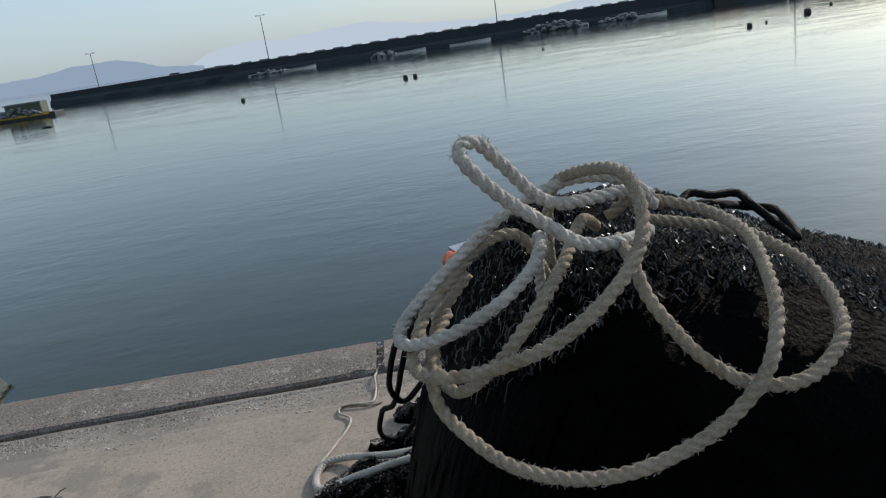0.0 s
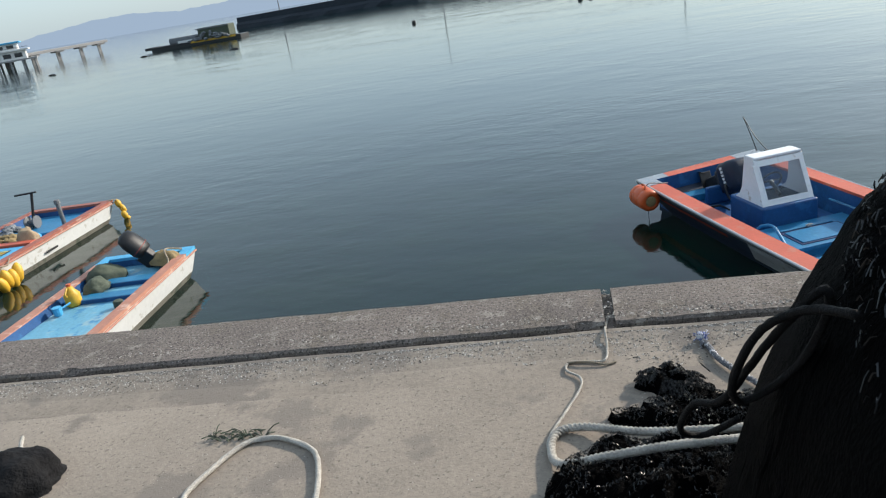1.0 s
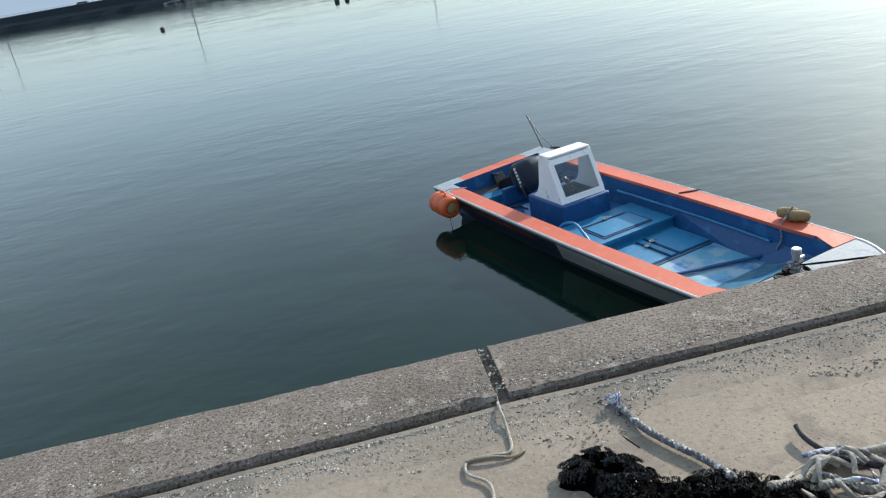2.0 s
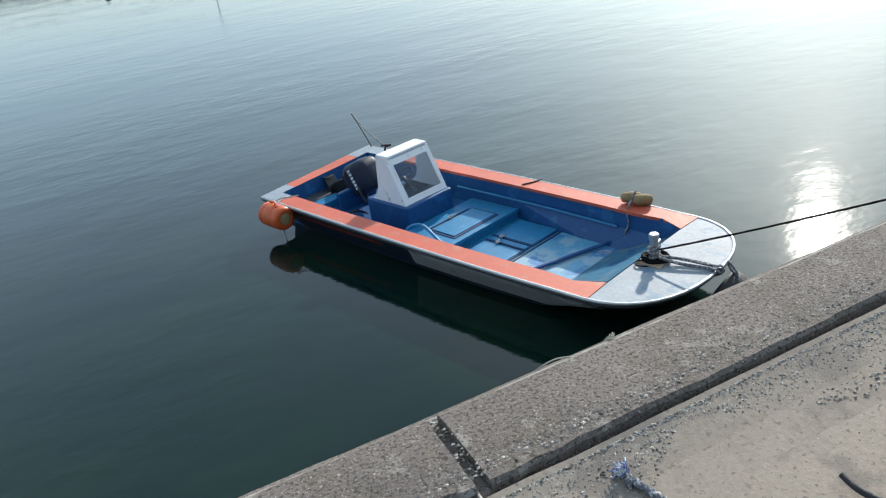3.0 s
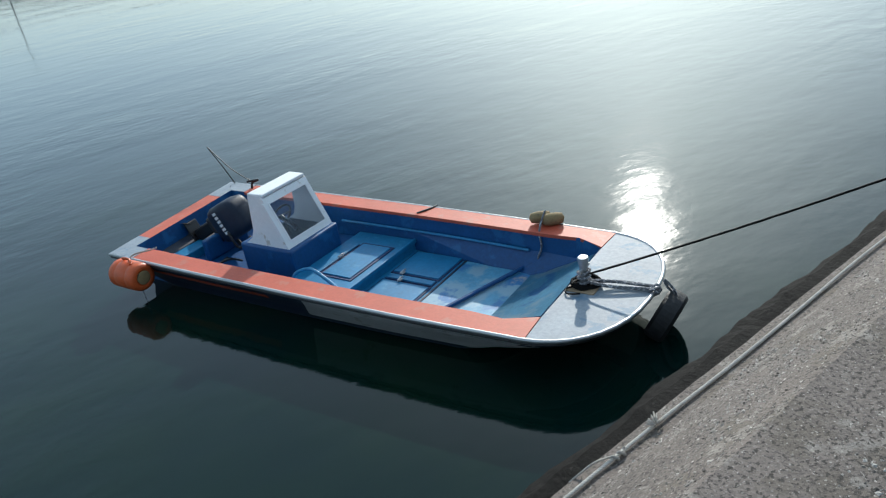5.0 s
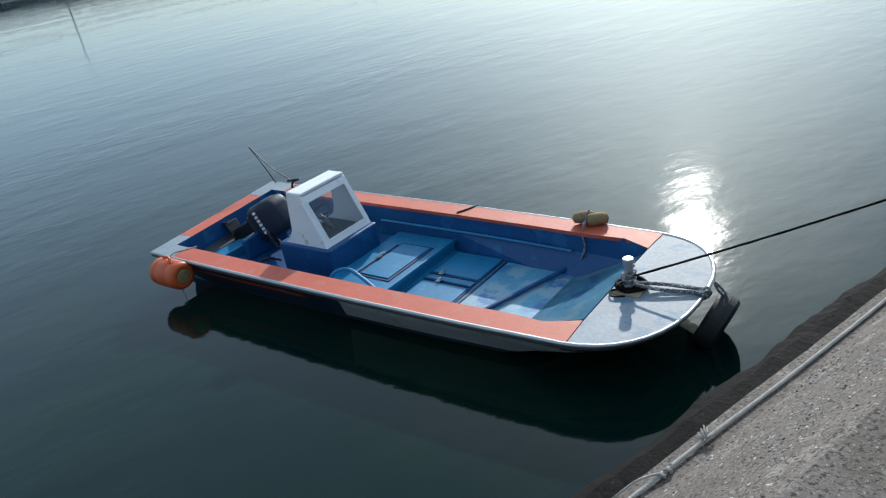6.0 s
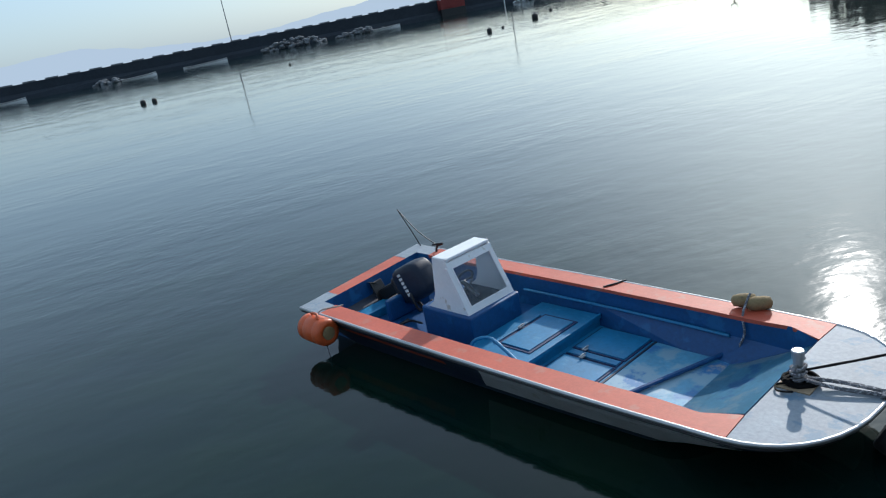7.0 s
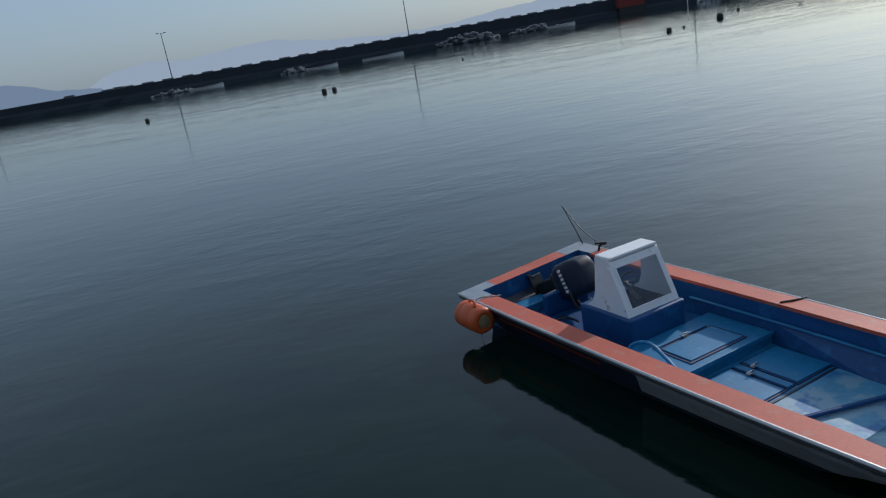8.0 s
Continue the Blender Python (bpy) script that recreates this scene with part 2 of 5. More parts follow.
M_ROPE = mat("weathered_rope", (0.275, 0.23, 0.17), 0.95, var=0.45, scale=14, fine=160, bump=0.7, bump_scale=260, spots=[((0.22, 0.17, 0.11), 0.3, 9)])
M_ROPE_PALE = mat("pale_rope", (0.41, 0.385, 0.345), 0.95, var=0.45, scale=14, fine=160, bump=0.7, bump_scale=260)
M_ROPE_BLACK = mat("black_rope", (0.005, 0.005, 0.0055), 0.65, spec=0.12, var=0.3, scale=20, fine=150, bump=0.6, bump_scale=200)
M_ROPE_GREY = mat("grey_dark_rope", (0.14, 0.145, 0.16), 0.9, var=0.6, scale=40, fine=120, bump=0.7, bump_scale=200, spots=[((0.5, 0.5, 0.52), 0.4, 60)])
M_BLUE_FRAY = mat("blue_fibre", (0.12, 0.15, 0.34), 0.85, var=0.4, scale=30, fine=120, bump=0.3, spots=[((0.55, 0.57, 0.6), 0.6, 60)])
M_ALU = mat("scuffed_aluminium", (0.42, 0.43, 0.44), 0.4, metal=0.85, var=0.12, scale=6, fine=50, bump=0.1)
M_GREYDECK = mat("worn_grey_deck", (0.235, 0.275, 0.315), 0.62, spec=0.4, var=0.25, scale=3, fine=30, bump=0.15, spots=[((0.36, 0.31, 0.25), 0.14, 4), ((0.13, 0.21, 0.29), 0.35, 4)])
M_WHITE = mat("white_fibreglass", (0.74, 0.75, 0.75), 0.4, var=0.06, scale=4, fine=30, bump=0.06, spots=[((0.52, 0.48, 0.42), 0.1, 7)])
M_FORESOLE = mat("bleached_blue_sole", (0.09, 0.295, 0.45), 0.5, var=0.25, scale=2.5, fine=25, bump=0.12, spots=[((0.22, 0.36, 0.45), 0.34, 2.2), ((0.035, 0.17, 0.38), 0.34, 3), ((0.40, 0.36, 0.32), 0.07, 3)])
M_DARKHULL = mat("dark_blue_hull", (0.010, 0.018, 0.036), 0.45, var=0.3, scale=3, fine=20, bump=0.08)
M_NAVY = mat("navy_cowling", (0.012, 0.02, 0.038), 0.5, spec=0.3, var=0.2, scale=5, fine=40, bump=0.05)
M_BLACK = mat("black_plastic", (0.008, 0.008, 0.009), 0.5, var=0.3, scale=8, fine=60, bump=0.15)
M_RUBBER = mat("tyre_rubber", (0.018, 0.018, 0.019), 0.6, var=0.3, scale=9, fine=60, bump=0.5)
M_CAN = mat("orange_plastic", (0.55, 0.095, 0.022), 0.45, var=0.15, scale=6, fine=50, bump=0.15, spots=[((0.45, 0.09, 0.03), 0.18, 9)])
M_TAN = mat("tan_foam_float", (0.25, 0.18, 0.085), 0.85, var=0.25, scale=9, fine=70, bump=0.5, spots=[((0.16, 0.12, 0.07), 0.2, 14)])
M_YELLOW = mat("yellow_plastic", (0.62, 0.36, 0.03), 0.5, var=0.2, scale=8, fine=60, bump=0.2)
M_CYAN = mat("bright_blue_paint", (0.06, 0.36, 0.62), 0.45, var=0.15, scale=4, fine=30, bump=0.1)
M_PINK = mat("faded_red_paint", (0.42, 0.19, 0.13), 0.6, var=0.2, scale=4, fine=30, bump=0.15, spots=[((0.55, 0.36, 0.28), 0.3, 6)])
M_TARP = mat("olive_canvas", (0.07, 0.085, 0.06), 0.85, var=0.35, scale=7, fine=60, bump=0.6, bump_scale=12, dist=0.03)
M_WOOD = mat("weathered_board", (0.34, 0.25, 0.16), 0.8, var=0.25, scale=9, fine=80, bump=0.3)
M_RED = mat("red_container_paint", (0.20, 0.028, 0.024), 0.7, var=0.2, scale=0.6, fine=4, bump=0.1)
M_POST = mat("grey_steel_post", (0.16, 0.17, 0.18), 0.6, metal=0.3, var=0.2, scale=2, fine=10, bump=0.1)
M_PALEBOAT = mat("pale_boat_paint", (0.68, 0.68, 0.66), 0.5, var=0.1, scale=1, fine=6, bump=0.05)
M_PIER = mat("pier_concrete", (0.27, 0.27, 0.27), 0.9, var=0.2, scale=0.3, fine=3, bump=0.2)
M_GLASSDARK = mat("dark_window", (0.03, 0.035, 0.04), 0.1, var=0.1, scale=2, fine=10, bump=0.0)
M_STONE = mat("shell_and_gravel", (0.30, 0.265, 0.225), 0.9, var=0.4, scale=30, fine=120, bump=0.3)


def island_tint(m, low, high):
    """Lets each joined piece of a heap differ in tone."""
    n, l = m.node_tree.nodes, m.node_tree.links
    geo = n.new("ShaderNodeNewGeometry")
    mr = n.new("ShaderNodeMix")
    mr.data_type = 'RGBA'
    mr.inputs["A"].default_value = (*low, 1)
    mr.inputs["B"].default_value = (*high, 1)
    l.new(geo.outputs["Random Per Island"], mr.inputs["Factor"])
    l.new(mr.outputs["Result"], n["Principled BSDF"].inputs["Base Color"])


island_tint(M_STONE, (0.05, 0.042, 0.036), (0.52, 0.48, 0.43))


def clear_sheet():
    m = bpy.data.materials.new("scratched_clear_sheet")
    m.use_nodes = True
    n, l = m.node_tree.nodes, m.node_tree.links
    b = n["Principled BSDF"]
    b.inputs["Base Color"].default_value = (0.62, 0.68, 0.74, 1)
    b.inputs["Roughness"].default_value = 0.12
    b.inputs["Transmission Weight"].default_value = 0.93
    b.inputs["IOR"].default_value = 1.1
    return m


M_CLEAR = clear_sheet()


# plain emission with no lamp behind it: distance haze painted as a glow
def haze_glow_material(name, colour):
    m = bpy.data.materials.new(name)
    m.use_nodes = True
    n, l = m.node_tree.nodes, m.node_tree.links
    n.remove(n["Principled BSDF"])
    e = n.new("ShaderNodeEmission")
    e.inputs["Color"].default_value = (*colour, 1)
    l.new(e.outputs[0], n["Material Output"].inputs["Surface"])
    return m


# hills beyond the sea; their haze is put into a flat emission colour
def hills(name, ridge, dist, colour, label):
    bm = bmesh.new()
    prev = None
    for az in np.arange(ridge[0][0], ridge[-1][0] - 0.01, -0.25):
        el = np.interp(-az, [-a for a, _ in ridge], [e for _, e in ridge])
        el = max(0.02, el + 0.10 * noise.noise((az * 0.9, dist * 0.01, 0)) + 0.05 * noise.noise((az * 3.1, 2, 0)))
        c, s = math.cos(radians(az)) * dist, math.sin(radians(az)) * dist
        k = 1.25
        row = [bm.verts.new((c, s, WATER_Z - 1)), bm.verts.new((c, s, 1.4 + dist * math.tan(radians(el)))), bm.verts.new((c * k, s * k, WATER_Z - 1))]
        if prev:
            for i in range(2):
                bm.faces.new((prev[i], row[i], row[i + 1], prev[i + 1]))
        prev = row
    tagged(new(name, mesh_of(name, bm, haze_glow_material(name, colour))), label, "hills", kind="structure")


hills("backdrop_far_hills", [(104, 0.2), (102.4, .95), (99.9, 1.4), (97, 1.1), (93.7, 1.4), (90.7, 1.5), (87, .85), (82, .45), (78, .5), (74, .9), (71, 1.1), (69, 1.5), (66.9, 1.75), (64.5, 1.8), (61.9, 2.15), (59.4, 2.2), (56.9, 2.0), (53, 1.1), (48, .4)], 3000, (0.48, 0.58, 0.68), "hills across the sea, painted in glowing pale haze blue")
hills("backdrop_near_hills", [(150, .5), (140, .8), (134, .3), (128.4, .48), (126.6, .71), (124.8, .94), (122.6, 1.15), (120, 1.2), (117, .85), (114, .95), (111.4, 1.3), (108.5, 1.35), (105.7, .45), (103, .15)], 2400, (0.27, 0.36, 0.48), "wooded hills, painted in glowing haze blue")

# ---- quay ----
bm = bmesh.new()
add_prism(bm, [(-40, -30), (40, -30), (40, -0.312), (-40, -0.312)], -2.6, 0.0)
pavement = tagged(new("pavement", mesh_of("pavement", bm, M_PAVE)), "pale sandy worn concrete quay", "pavement", kind="structure")


def inner_lean(x):
    """The kerb's land side runs slightly askew, so that it widens westward."""
    return 0.022 * min(7.0, max(0.0, -x))


def kerb_block(x0, x1, seed):
    """A cast kerb with chipped, slightly wavy arrises."""
    random.seed(seed)
    bm = bmesh.new()
    n = max(2, int((min(x1, 7) - max(x0, -7)) / 0.035))
    xs = [x0] + [max(x0, -7) + (min(x1, 7) - max(x0, -7)) * i / n for i in range(0 if x0 > -7 else 1, n + 1)] + ([x1] if x1 > 7 else [])
    xs = sorted(set(xs))
    prev = None
    for x in xs:
        a = 0.010 * noise.noise((x * 3.1, seed, 0)) + 0.006 * noise.noise((x * 14, seed, 5))
        b = 0.008 * noise.noise((x * 4.3, seed, 9)) + 0.005 * noise.noise((x * 17, seed, 3))
        chip = max(0.0, noise.noise((x * 6.0, seed, 21)) - 0.35) * 0.09
        w = inner_lean(x)
        row = [bm.verts.new(p) for p in ((x, -0.31 - w + a, -0.5), (x, -0.31 - w + a + chip * 0.4, 0.046 - chip), (x, -0.299 - w + a + chip, 0.058), (x, -0.15, 0.064 + b * 0.5), (x, 0.0 + b, 0.066), (x, 0.018 + b, 0.055), (x, 0.018, -0.5))]
        if prev:
            for i in range(6):
                bm.faces.new((prev[i], row[i], row[i + 1], prev[i + 1]))
        else:
            bm.faces.new(row)
        prev = row
    bm.faces.new(prev[::-1])
    tagged(new("kerb", mesh_of("kerb", bm, M_CURB)), "rough weathered concrete kerb block along the quay edge", "kerb", kind="structure")


kerb_block(-40, 0.0, 1)
kerb_block(0.042, 40, 2)


def quay_strip(name, profile, material, label, wave, lean=0.0):
    """A long cast strip along the quay; profile of (y, z) from land to sea."""
    bm = bmesh.new()
    xs = [-40, -20] + [-7 + 0.06 * i for i in range(235)] + [20, 40]
    prev = None
    for x in xs:
        row = []
        for k, (y, z) in enumerate(profile):
            d = wave * (noise.noise((x * 2.3, k * 3.1, 4)) + 0.6 * noise.noise((x * 9, k * 5.3, 1)))
            row.append(bm.verts.new((x, y - lean * inner_lean(x) + (d if 0 < k else 0), z + (d * 0.5 if 0 < k < len(profile) - 1 else 0))))
        if prev:
            for i in range(len(profile) - 1):
                bm.faces.new((prev[i], row[i], row[i + 1], prev[i + 1]))
        prev = row
    tagged(new(name, mesh_of(name, bm, material)), label, "quay edge", kind="structure")


quay_strip("kerb_nose", [(-0.05, -0.5), (0.012, 0.03), (0.083, -0.023), (0.169, -0.098), (0.279, -0.186), (0.36, -0.26), (0.411, -0.312), (0.502, -0.334), (0.516, -0.36), (0.516, -2.4)], M_CURB, "sloping worn concrete nose of the quay", 0.004)
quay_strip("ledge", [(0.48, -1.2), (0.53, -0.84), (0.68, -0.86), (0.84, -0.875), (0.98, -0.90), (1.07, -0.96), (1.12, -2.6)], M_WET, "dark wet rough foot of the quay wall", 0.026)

# silt banked up against the kerb and in its joint
quay_strip("silt", [(-0.74, -0.012), (-0.60, 0.0), (-0.48, 0.007), (-0.40, 0.021), (-0.333, 0.038), (-0.328, -0.03), (-0.29, -0.1)], M_PAVE, "sandy silt banked against the kerb", 0.004, 1.0)
tagged(new("joint_filling", mesh_of("joint_filling", box(-0.002, 0.044, -0.32, 0.02, -0.4, 0.03, 0.008), M_CURB)), "dirt filling the kerb joint", "dirt", kind="structure")

# ---- breakwater ----
BK = 1.60


def bw_y(x):
    return BK * (105 + 0.06 * max(0, x))


def bw_top(x):
    return 1.5 + BK * (0.95 + 0.010 * (x + 46) - 1.5)


bm = bmesh.new()
prev = None
for i in range(0, 106):
    x = BK * (-46 + 2.0 * i)
    top = bw_top(x / BK)
    j = noise.noise((x * 0.3, 0, 0))
    y0 = bw_y(x / BK)
    row = [bm.verts.new(p) for p in ((x, y0 - 1.6 + 1.1 * j, -3), (x, y0 - 1.0 + 0.7 * noise.noise((x * 0.5, 4, 0)), -1.1 + 0.5 * noise.noise((x * 0.7, 7, 0))), (x, y0 - 0.1, -0.5), (x, y0, top - 0.05), (x, y0 + 0.7, top), (x, y0 + 6, top - 0.6), (x, y0 + 11, -3))]
    if prev:
        for k in range(6):
            bm.faces.new((prev[k], row[k], row[k + 1], prev[k + 1]))
    else:
        bm.faces.new(row)
    prev = row
bm.faces.new(prev[::-1])
breakwater = tagged(new("breakwater", mesh_of("breakwater", bm, M_SEAWALL)), "long dark concrete breakwater across the harbour", "breakwater", kind="structure")
slab = mesh_of("slab", box(-1.2, 1.2, 0, 0.6, 0, 0.26, 0.02), M_POST)
for i in range(78):
    x = -24 + 2.6 * i
    ob = new("slab", slab)
    ob.parent = breakwater
    ob.location = (x * BK, bw_y(x) + 0.1, bw_top(x) - 0.02)


def lamp_post(x, y, z, h):
    t = thing("lamp_post", "tall thin grey steel lamp post on the breakwater", "lamp post", pose(x, y, z), "lamp posts along the breakwater")
    part("post", sweep([(0, 0, -0.3), (0, 0, h)], lambda s: 0.13 - 0.06 * s, sides=8), M_POST, t)
    part("bracket", sweep([(-0.7, 0, h - 0.05), (0, 0, h - 0.15), (0.7, 0, h - 0.05)], 0.04, sides=6), M_POST, t)
    for s in (-1, 1):
        part("lamp_head", box(s * 0.75 - 0.28, s * 0.75 + 0.28, -0.14, 0.14, h - 0.1, h + 0.06, 0.03), M_POST, t)


for x, h in ((-39.5, 4.6), (-15.7, 6.0), (17.1, 7.2), (62.7, 7.6)):
    lamp_post(x * BK, bw_y(x) + 1.2, bw_top(x) - 0.1, h * BK)


def lump_heap(name, material, label, category, m, sx, sy, sz, n, seed, r0=0.3):
    """A heap of many small rough lumps in one mesh."""
    random.seed(seed)
    bm = bmesh.new()
    for i in range(n):
        a, q = random.random() * 6.283, math.sqrt(random.random())
        x, y = math.cos(a) * q * sx, math.sin(a) * q * sy
        z = sz * (1 - q * q) * random.uniform(0.35, 1)
        r = r0 * random.uniform(0.6, 1.3)
        g = bmesh.ops.create_icosphere(bm, subdivisions=1, radius=r)
        sq = random.uniform(0.5, 0.8)
        for v in g["verts"]:
            v.co = Vector((v.co.x * random.uniform(0.8, 1.25) + x, v.co.y * random.uniform(0.8, 1.25) + y, v.co.z * sq + z))
    ob = new(name, mesh_of(name, bm, material))
    ob.matrix_world = m
    return tagged(ob, label, category)


M_NETGREY = mat("grey_net_heap", (0.16, 0.17, 0.18), 0.9, var=0.4, scale=0.8, fine=5, bump=0.5, dist=0.1)
M_PALENET = mat("pale_net_heap", (0.42, 0.44, 0.45), 0.9, var=0.3, scale=0.8, fine=5, bump=0.5, dist=0.1)
lump_heap("net_mound", M_NETGREY, "grey heap of fishing nets at the foot of the breakwater", "net heap", pose(39.3, 165.8, -1.9), 8.0, 1.0, 2.07, 90, 3, 0.55)
lump_heap("net_mound", M_NETGREY, "low grey heap of fishing nets on a raft", "net heap", pose(55.3, 166.3, -1.9), 6.9, 0.9, 1.23, 60, 4, 0.46)
lump_heap("net_mound", M_PALENET, "pale heap of netting beside the breakwater", "net heap", pose(100.8, 168.9, -1.9), 3.1, 0.8, 1.65, 40, 5, 0.44)
lump_heap("net_mound", M_NETGREY, "dark bundle of nets against the breakwater wall", "net heap", pose(111.3, 169.6, -1.9), 4.9, 0.8, 1.38, 40, 6, 0.44)
lump_heap("net_mound", M_NETGREY, "dark nets piled on a moored work raft", "net heap", pose(-24.9, 164.8, -1.9), 4.7, 0.9, 0.97, 40, 7, 0.44)
lump_heap("net_mound", M_NETGREY, "small dark bundle of nets on a raft", "net heap", pose(0.4, 164.8, -1.9), 3.1, 0.8, 1.10, 30, 8, 0.44)


def far_skiff(x, y, length, label, flip=1):
    t = thing("skiff", label, "boat", pose(x, y, WATER_Z, 0, 0, 0), "skiffs along the breakwater")
    bm = bmesh.new()
    prev = None
    for i in range(9):
        s = i / 8
        px = (s - 0.5) * length * flip
        w = 0.55 * (1 - max(0, s - 0.55) ** 2 * 4.6)
        rise = 0.34 + 0.34 * s ** 2.5
        row = [bm.verts.new(p) for p in ((px, -w, rise), (px, -w * 0.7, -0.1), (px, w * 0.7, -0.1), (px, w, rise), (px, w * 0.85, rise - 0.04), (px, w * 0.6, 0.1), (px, -w * 0.6, 0.1), (px, -w * 0.85, rise - 0.04))]
        if prev:
            for k in range(8):
                bm.faces.new((prev[k], row[k], row[(k + 1) % 8], prev[(k + 1) % 8]))
        else:
            bm.faces.new(row)
        prev = row
    bm.faces.new(prev[::-1])
    part("hull", bm, M_PALEBOAT, t)
    bm = bmesh.new()
    add_sweep(bm, [((s - 0.5) * length * flip, -0.57 * (1 - max(0, s - 0.55) ** 2 * 4.6), 0.22 + 0.3 * s ** 2.5) for s in [i / 8 for i in range(9)]], 0.05, sides=5)
    part("rubbing_strake", bm, M_BLACK, t)
    part("thwart", box(-0.15, 0.15, -0.42, 0.42, 0.22, 0.27), M_WOOD, t)


far_skiff(-18.0, 162.8, 7.1, "small white skiff moored beside the breakwater")
far_skiff(6.4, 163.2, 6.8, "white skiff moored beside heaped nets")
far_skiff(19.8, 163.6, 9.1, "long low white skiff lying along the breakwater")
far_skiff(61.7, 165.8, 6.8, "pale skiff among nets by the breakwater")

# red container and vehicles on the breakwater
t = thing("container", "dull red corrugated container by the breakwater", "container", pose(81.8, 172.0, -0.2))
bm = bmesh.new()
for i in range(24):
    x = -3.2 + i * 0.27
    add_box(bm, x, x + 0.15, -1.24, -1.2, 0.12, 2.2)
part("corrugation", bm, M_RED, t)
part("body", box(-3.3, 3.3, -1.2, 1.2, 0.0, 2.3, 0.03), M_RED, t)
part("base_frame", box(-3.35, 3.35, -1.25, 1.25, -2.4, 0.0), M_BLACK, t)


def parked_car(x, y, z, material, label):
    t = thing("car", label, "car", pose(x, y, z), "cars parked on the breakwater")
    part("body", box(-2.0, 2.0, -0.8, 0.8, 0.25, 0.8, 0.12), material, t)
    bm = bmesh.new()
    lo = [bm.verts.new(p) for p in ((-1.3, -0.75, 0.8), (1.5, -0.75, 0.8), (1.5, 0.75, 0.8), (-1.3, 0.75, 0.8))]
    hi = [bm.verts.new(p) for p in ((-0.7, -0.62, 1.35), (1.1, -0.62, 1.35), (1.1, 0.62, 1.35), (-0.7, 0.62, 1.35))]
    bm.faces.new(hi)
    bm.faces.new(lo[::-1])
    for i in range(4):
        bm.faces.new((lo[i], lo[(i + 1) % 4], hi[(i + 1) % 4], hi[i]))
    part("cabin", bm, M_GLASSDARK, t)
    for wx in (-1.25, 1.25):
        for wy in (-0.8, 0.8):
            part("wheel", lathe([(0.18, -0.1), (0.31, -0.09), (0.31, 0.09), (0.18, 0.1)], 12, pose(wx, wy, 0.31, 90)), M_RUBBER, t)


parked_car(-47.4, 173, -0.1, M_NAVY, "dark car parked on top of the breakwater")
parked_car(-37.4, 173, 0.0, M_PALEBOAT, "pale car parked on top of the breakwater")

# rocky headland at the harbour mouth
random.seed(11)
bm = bmesh.new()
for i in range(1100):
    q = random.random()
    a = random.random()
    cx = 44.5 + 46 * q + random.uniform(-1.5, 1.5)
    cy = 41.5 + 12 * q - (10 + 34 * q) * a * 0.55 + random.uniform(-1, 1)
    edge = min(1.0, 4.5 * min(a + 0.04, 1.02 - a)) * min(1.0, q * 4 + 0.12)
    cz = WATER_Z - 0.4 + 6.0 * edge * random.uniform(0.5, 1.0) * min(1.0, 0.25 + q * 2.2)
    g = bmesh.ops.create_icosphere(bm, subdivisions=1, radius=random.uniform(0.4, 1.15) * (0.6 + q))
    rot = Euler((random.random() * 6, random.random() * 6, random.random() * 6)).to_matrix()
    for v in g["verts"]:
        v.co = rot @ Vector((v.co.x * random.uniform(0.8, 1.2), v.co.y, v.co.z * 0.75)) + Vector((cx, cy, cz))
rocks = new("rock_headland", mesh_of("rock_headland", bm, M_ROCK))
tagged(rocks, "dark heaped armour rocks at the harbour mouth", "rocks", kind="stuff")

# ---- far left: pier, building, work barge ----
t = thing("pier", "long concrete pier on piled bents over the water", "pier", pose(-115, 161.5, WATER_Z, 0, 0, 70))
part("deck", box(-17, 11.5, -1.2, 1.2, 2.3, 2.75, 0.05), M_PIER, t)
part("edge_beam", box(-17, 11.5, -1.32, -1.2, 2.1, 2.6), M_PIER, t)
for bx in (-14.5, -8.2, -1.8, 4.4, 9.6):
    bent = new("bent")
    bent.parent = t
    part("crosshead", box(bx - 1.1, bx + 1.1, -1.1, 1.1, 1.75, 2.3, 0.05), M_PIER, bent)
    for k in range(4):
        part("pile", lathe([(0.17, -1.0), (0.17, 1.75)], 8, pose(bx - 0.9 + 0.6 * k, -0.75 + 0.5 * k, 0)), M_PIER, bent)
t = thing("pier_house", "white two-storey pier house with balconies", "house", pose(-118.5, 145.5, WATER_Z, 0, 0, 35))
part("wall", box(-4.6, 4.6, -4, 4, 1.9, 3.6), M_PALEBOAT, t)
part("upper_wall", box(-5.0, 3.4, -3.6, 3.6, 3.95, 5.2), M_PALEBOAT, t)
part("roof", box(-5.6, 4.1, -4.2, 4.2, 5.2, 5.55, 0.08), M_CYAN, t, "pale blue flat roof")
part("balcony", box(-5.6, 5.4, -4.6, 4.6, 3.6, 3.95, 0.05), M_PALEBOAT, t)
for k in range(4):
    part("window", box(-4.6 + 2.0 * k, -3.3 + 2.0 * k, -3.66, -3.6, 4.2, 4.9), M_GLASSDARK, t)
    part("window", box(-4.2 + 2.2 * k, -2.7 + 2.2 * k, -4.06, -4.0, 2.3, 3.2), M_GLASSDARK, t)
part("railing", box(-5.6, 5.4, -4.64, -4.58, 4.25, 4.33), M_POST, t)
part("deck", box(-6.5, 6.5, -5, 5, 1.55, 1.9), M_PIER, t)
for i in range(6):
    for j in range(2):
        part("pile", lathe([(0.22, -1.0), (0.22, 1.55)], 8, pose(-6 + 2.4 * i, -4.6 + 8 * j, 0)), M_PIER, t)
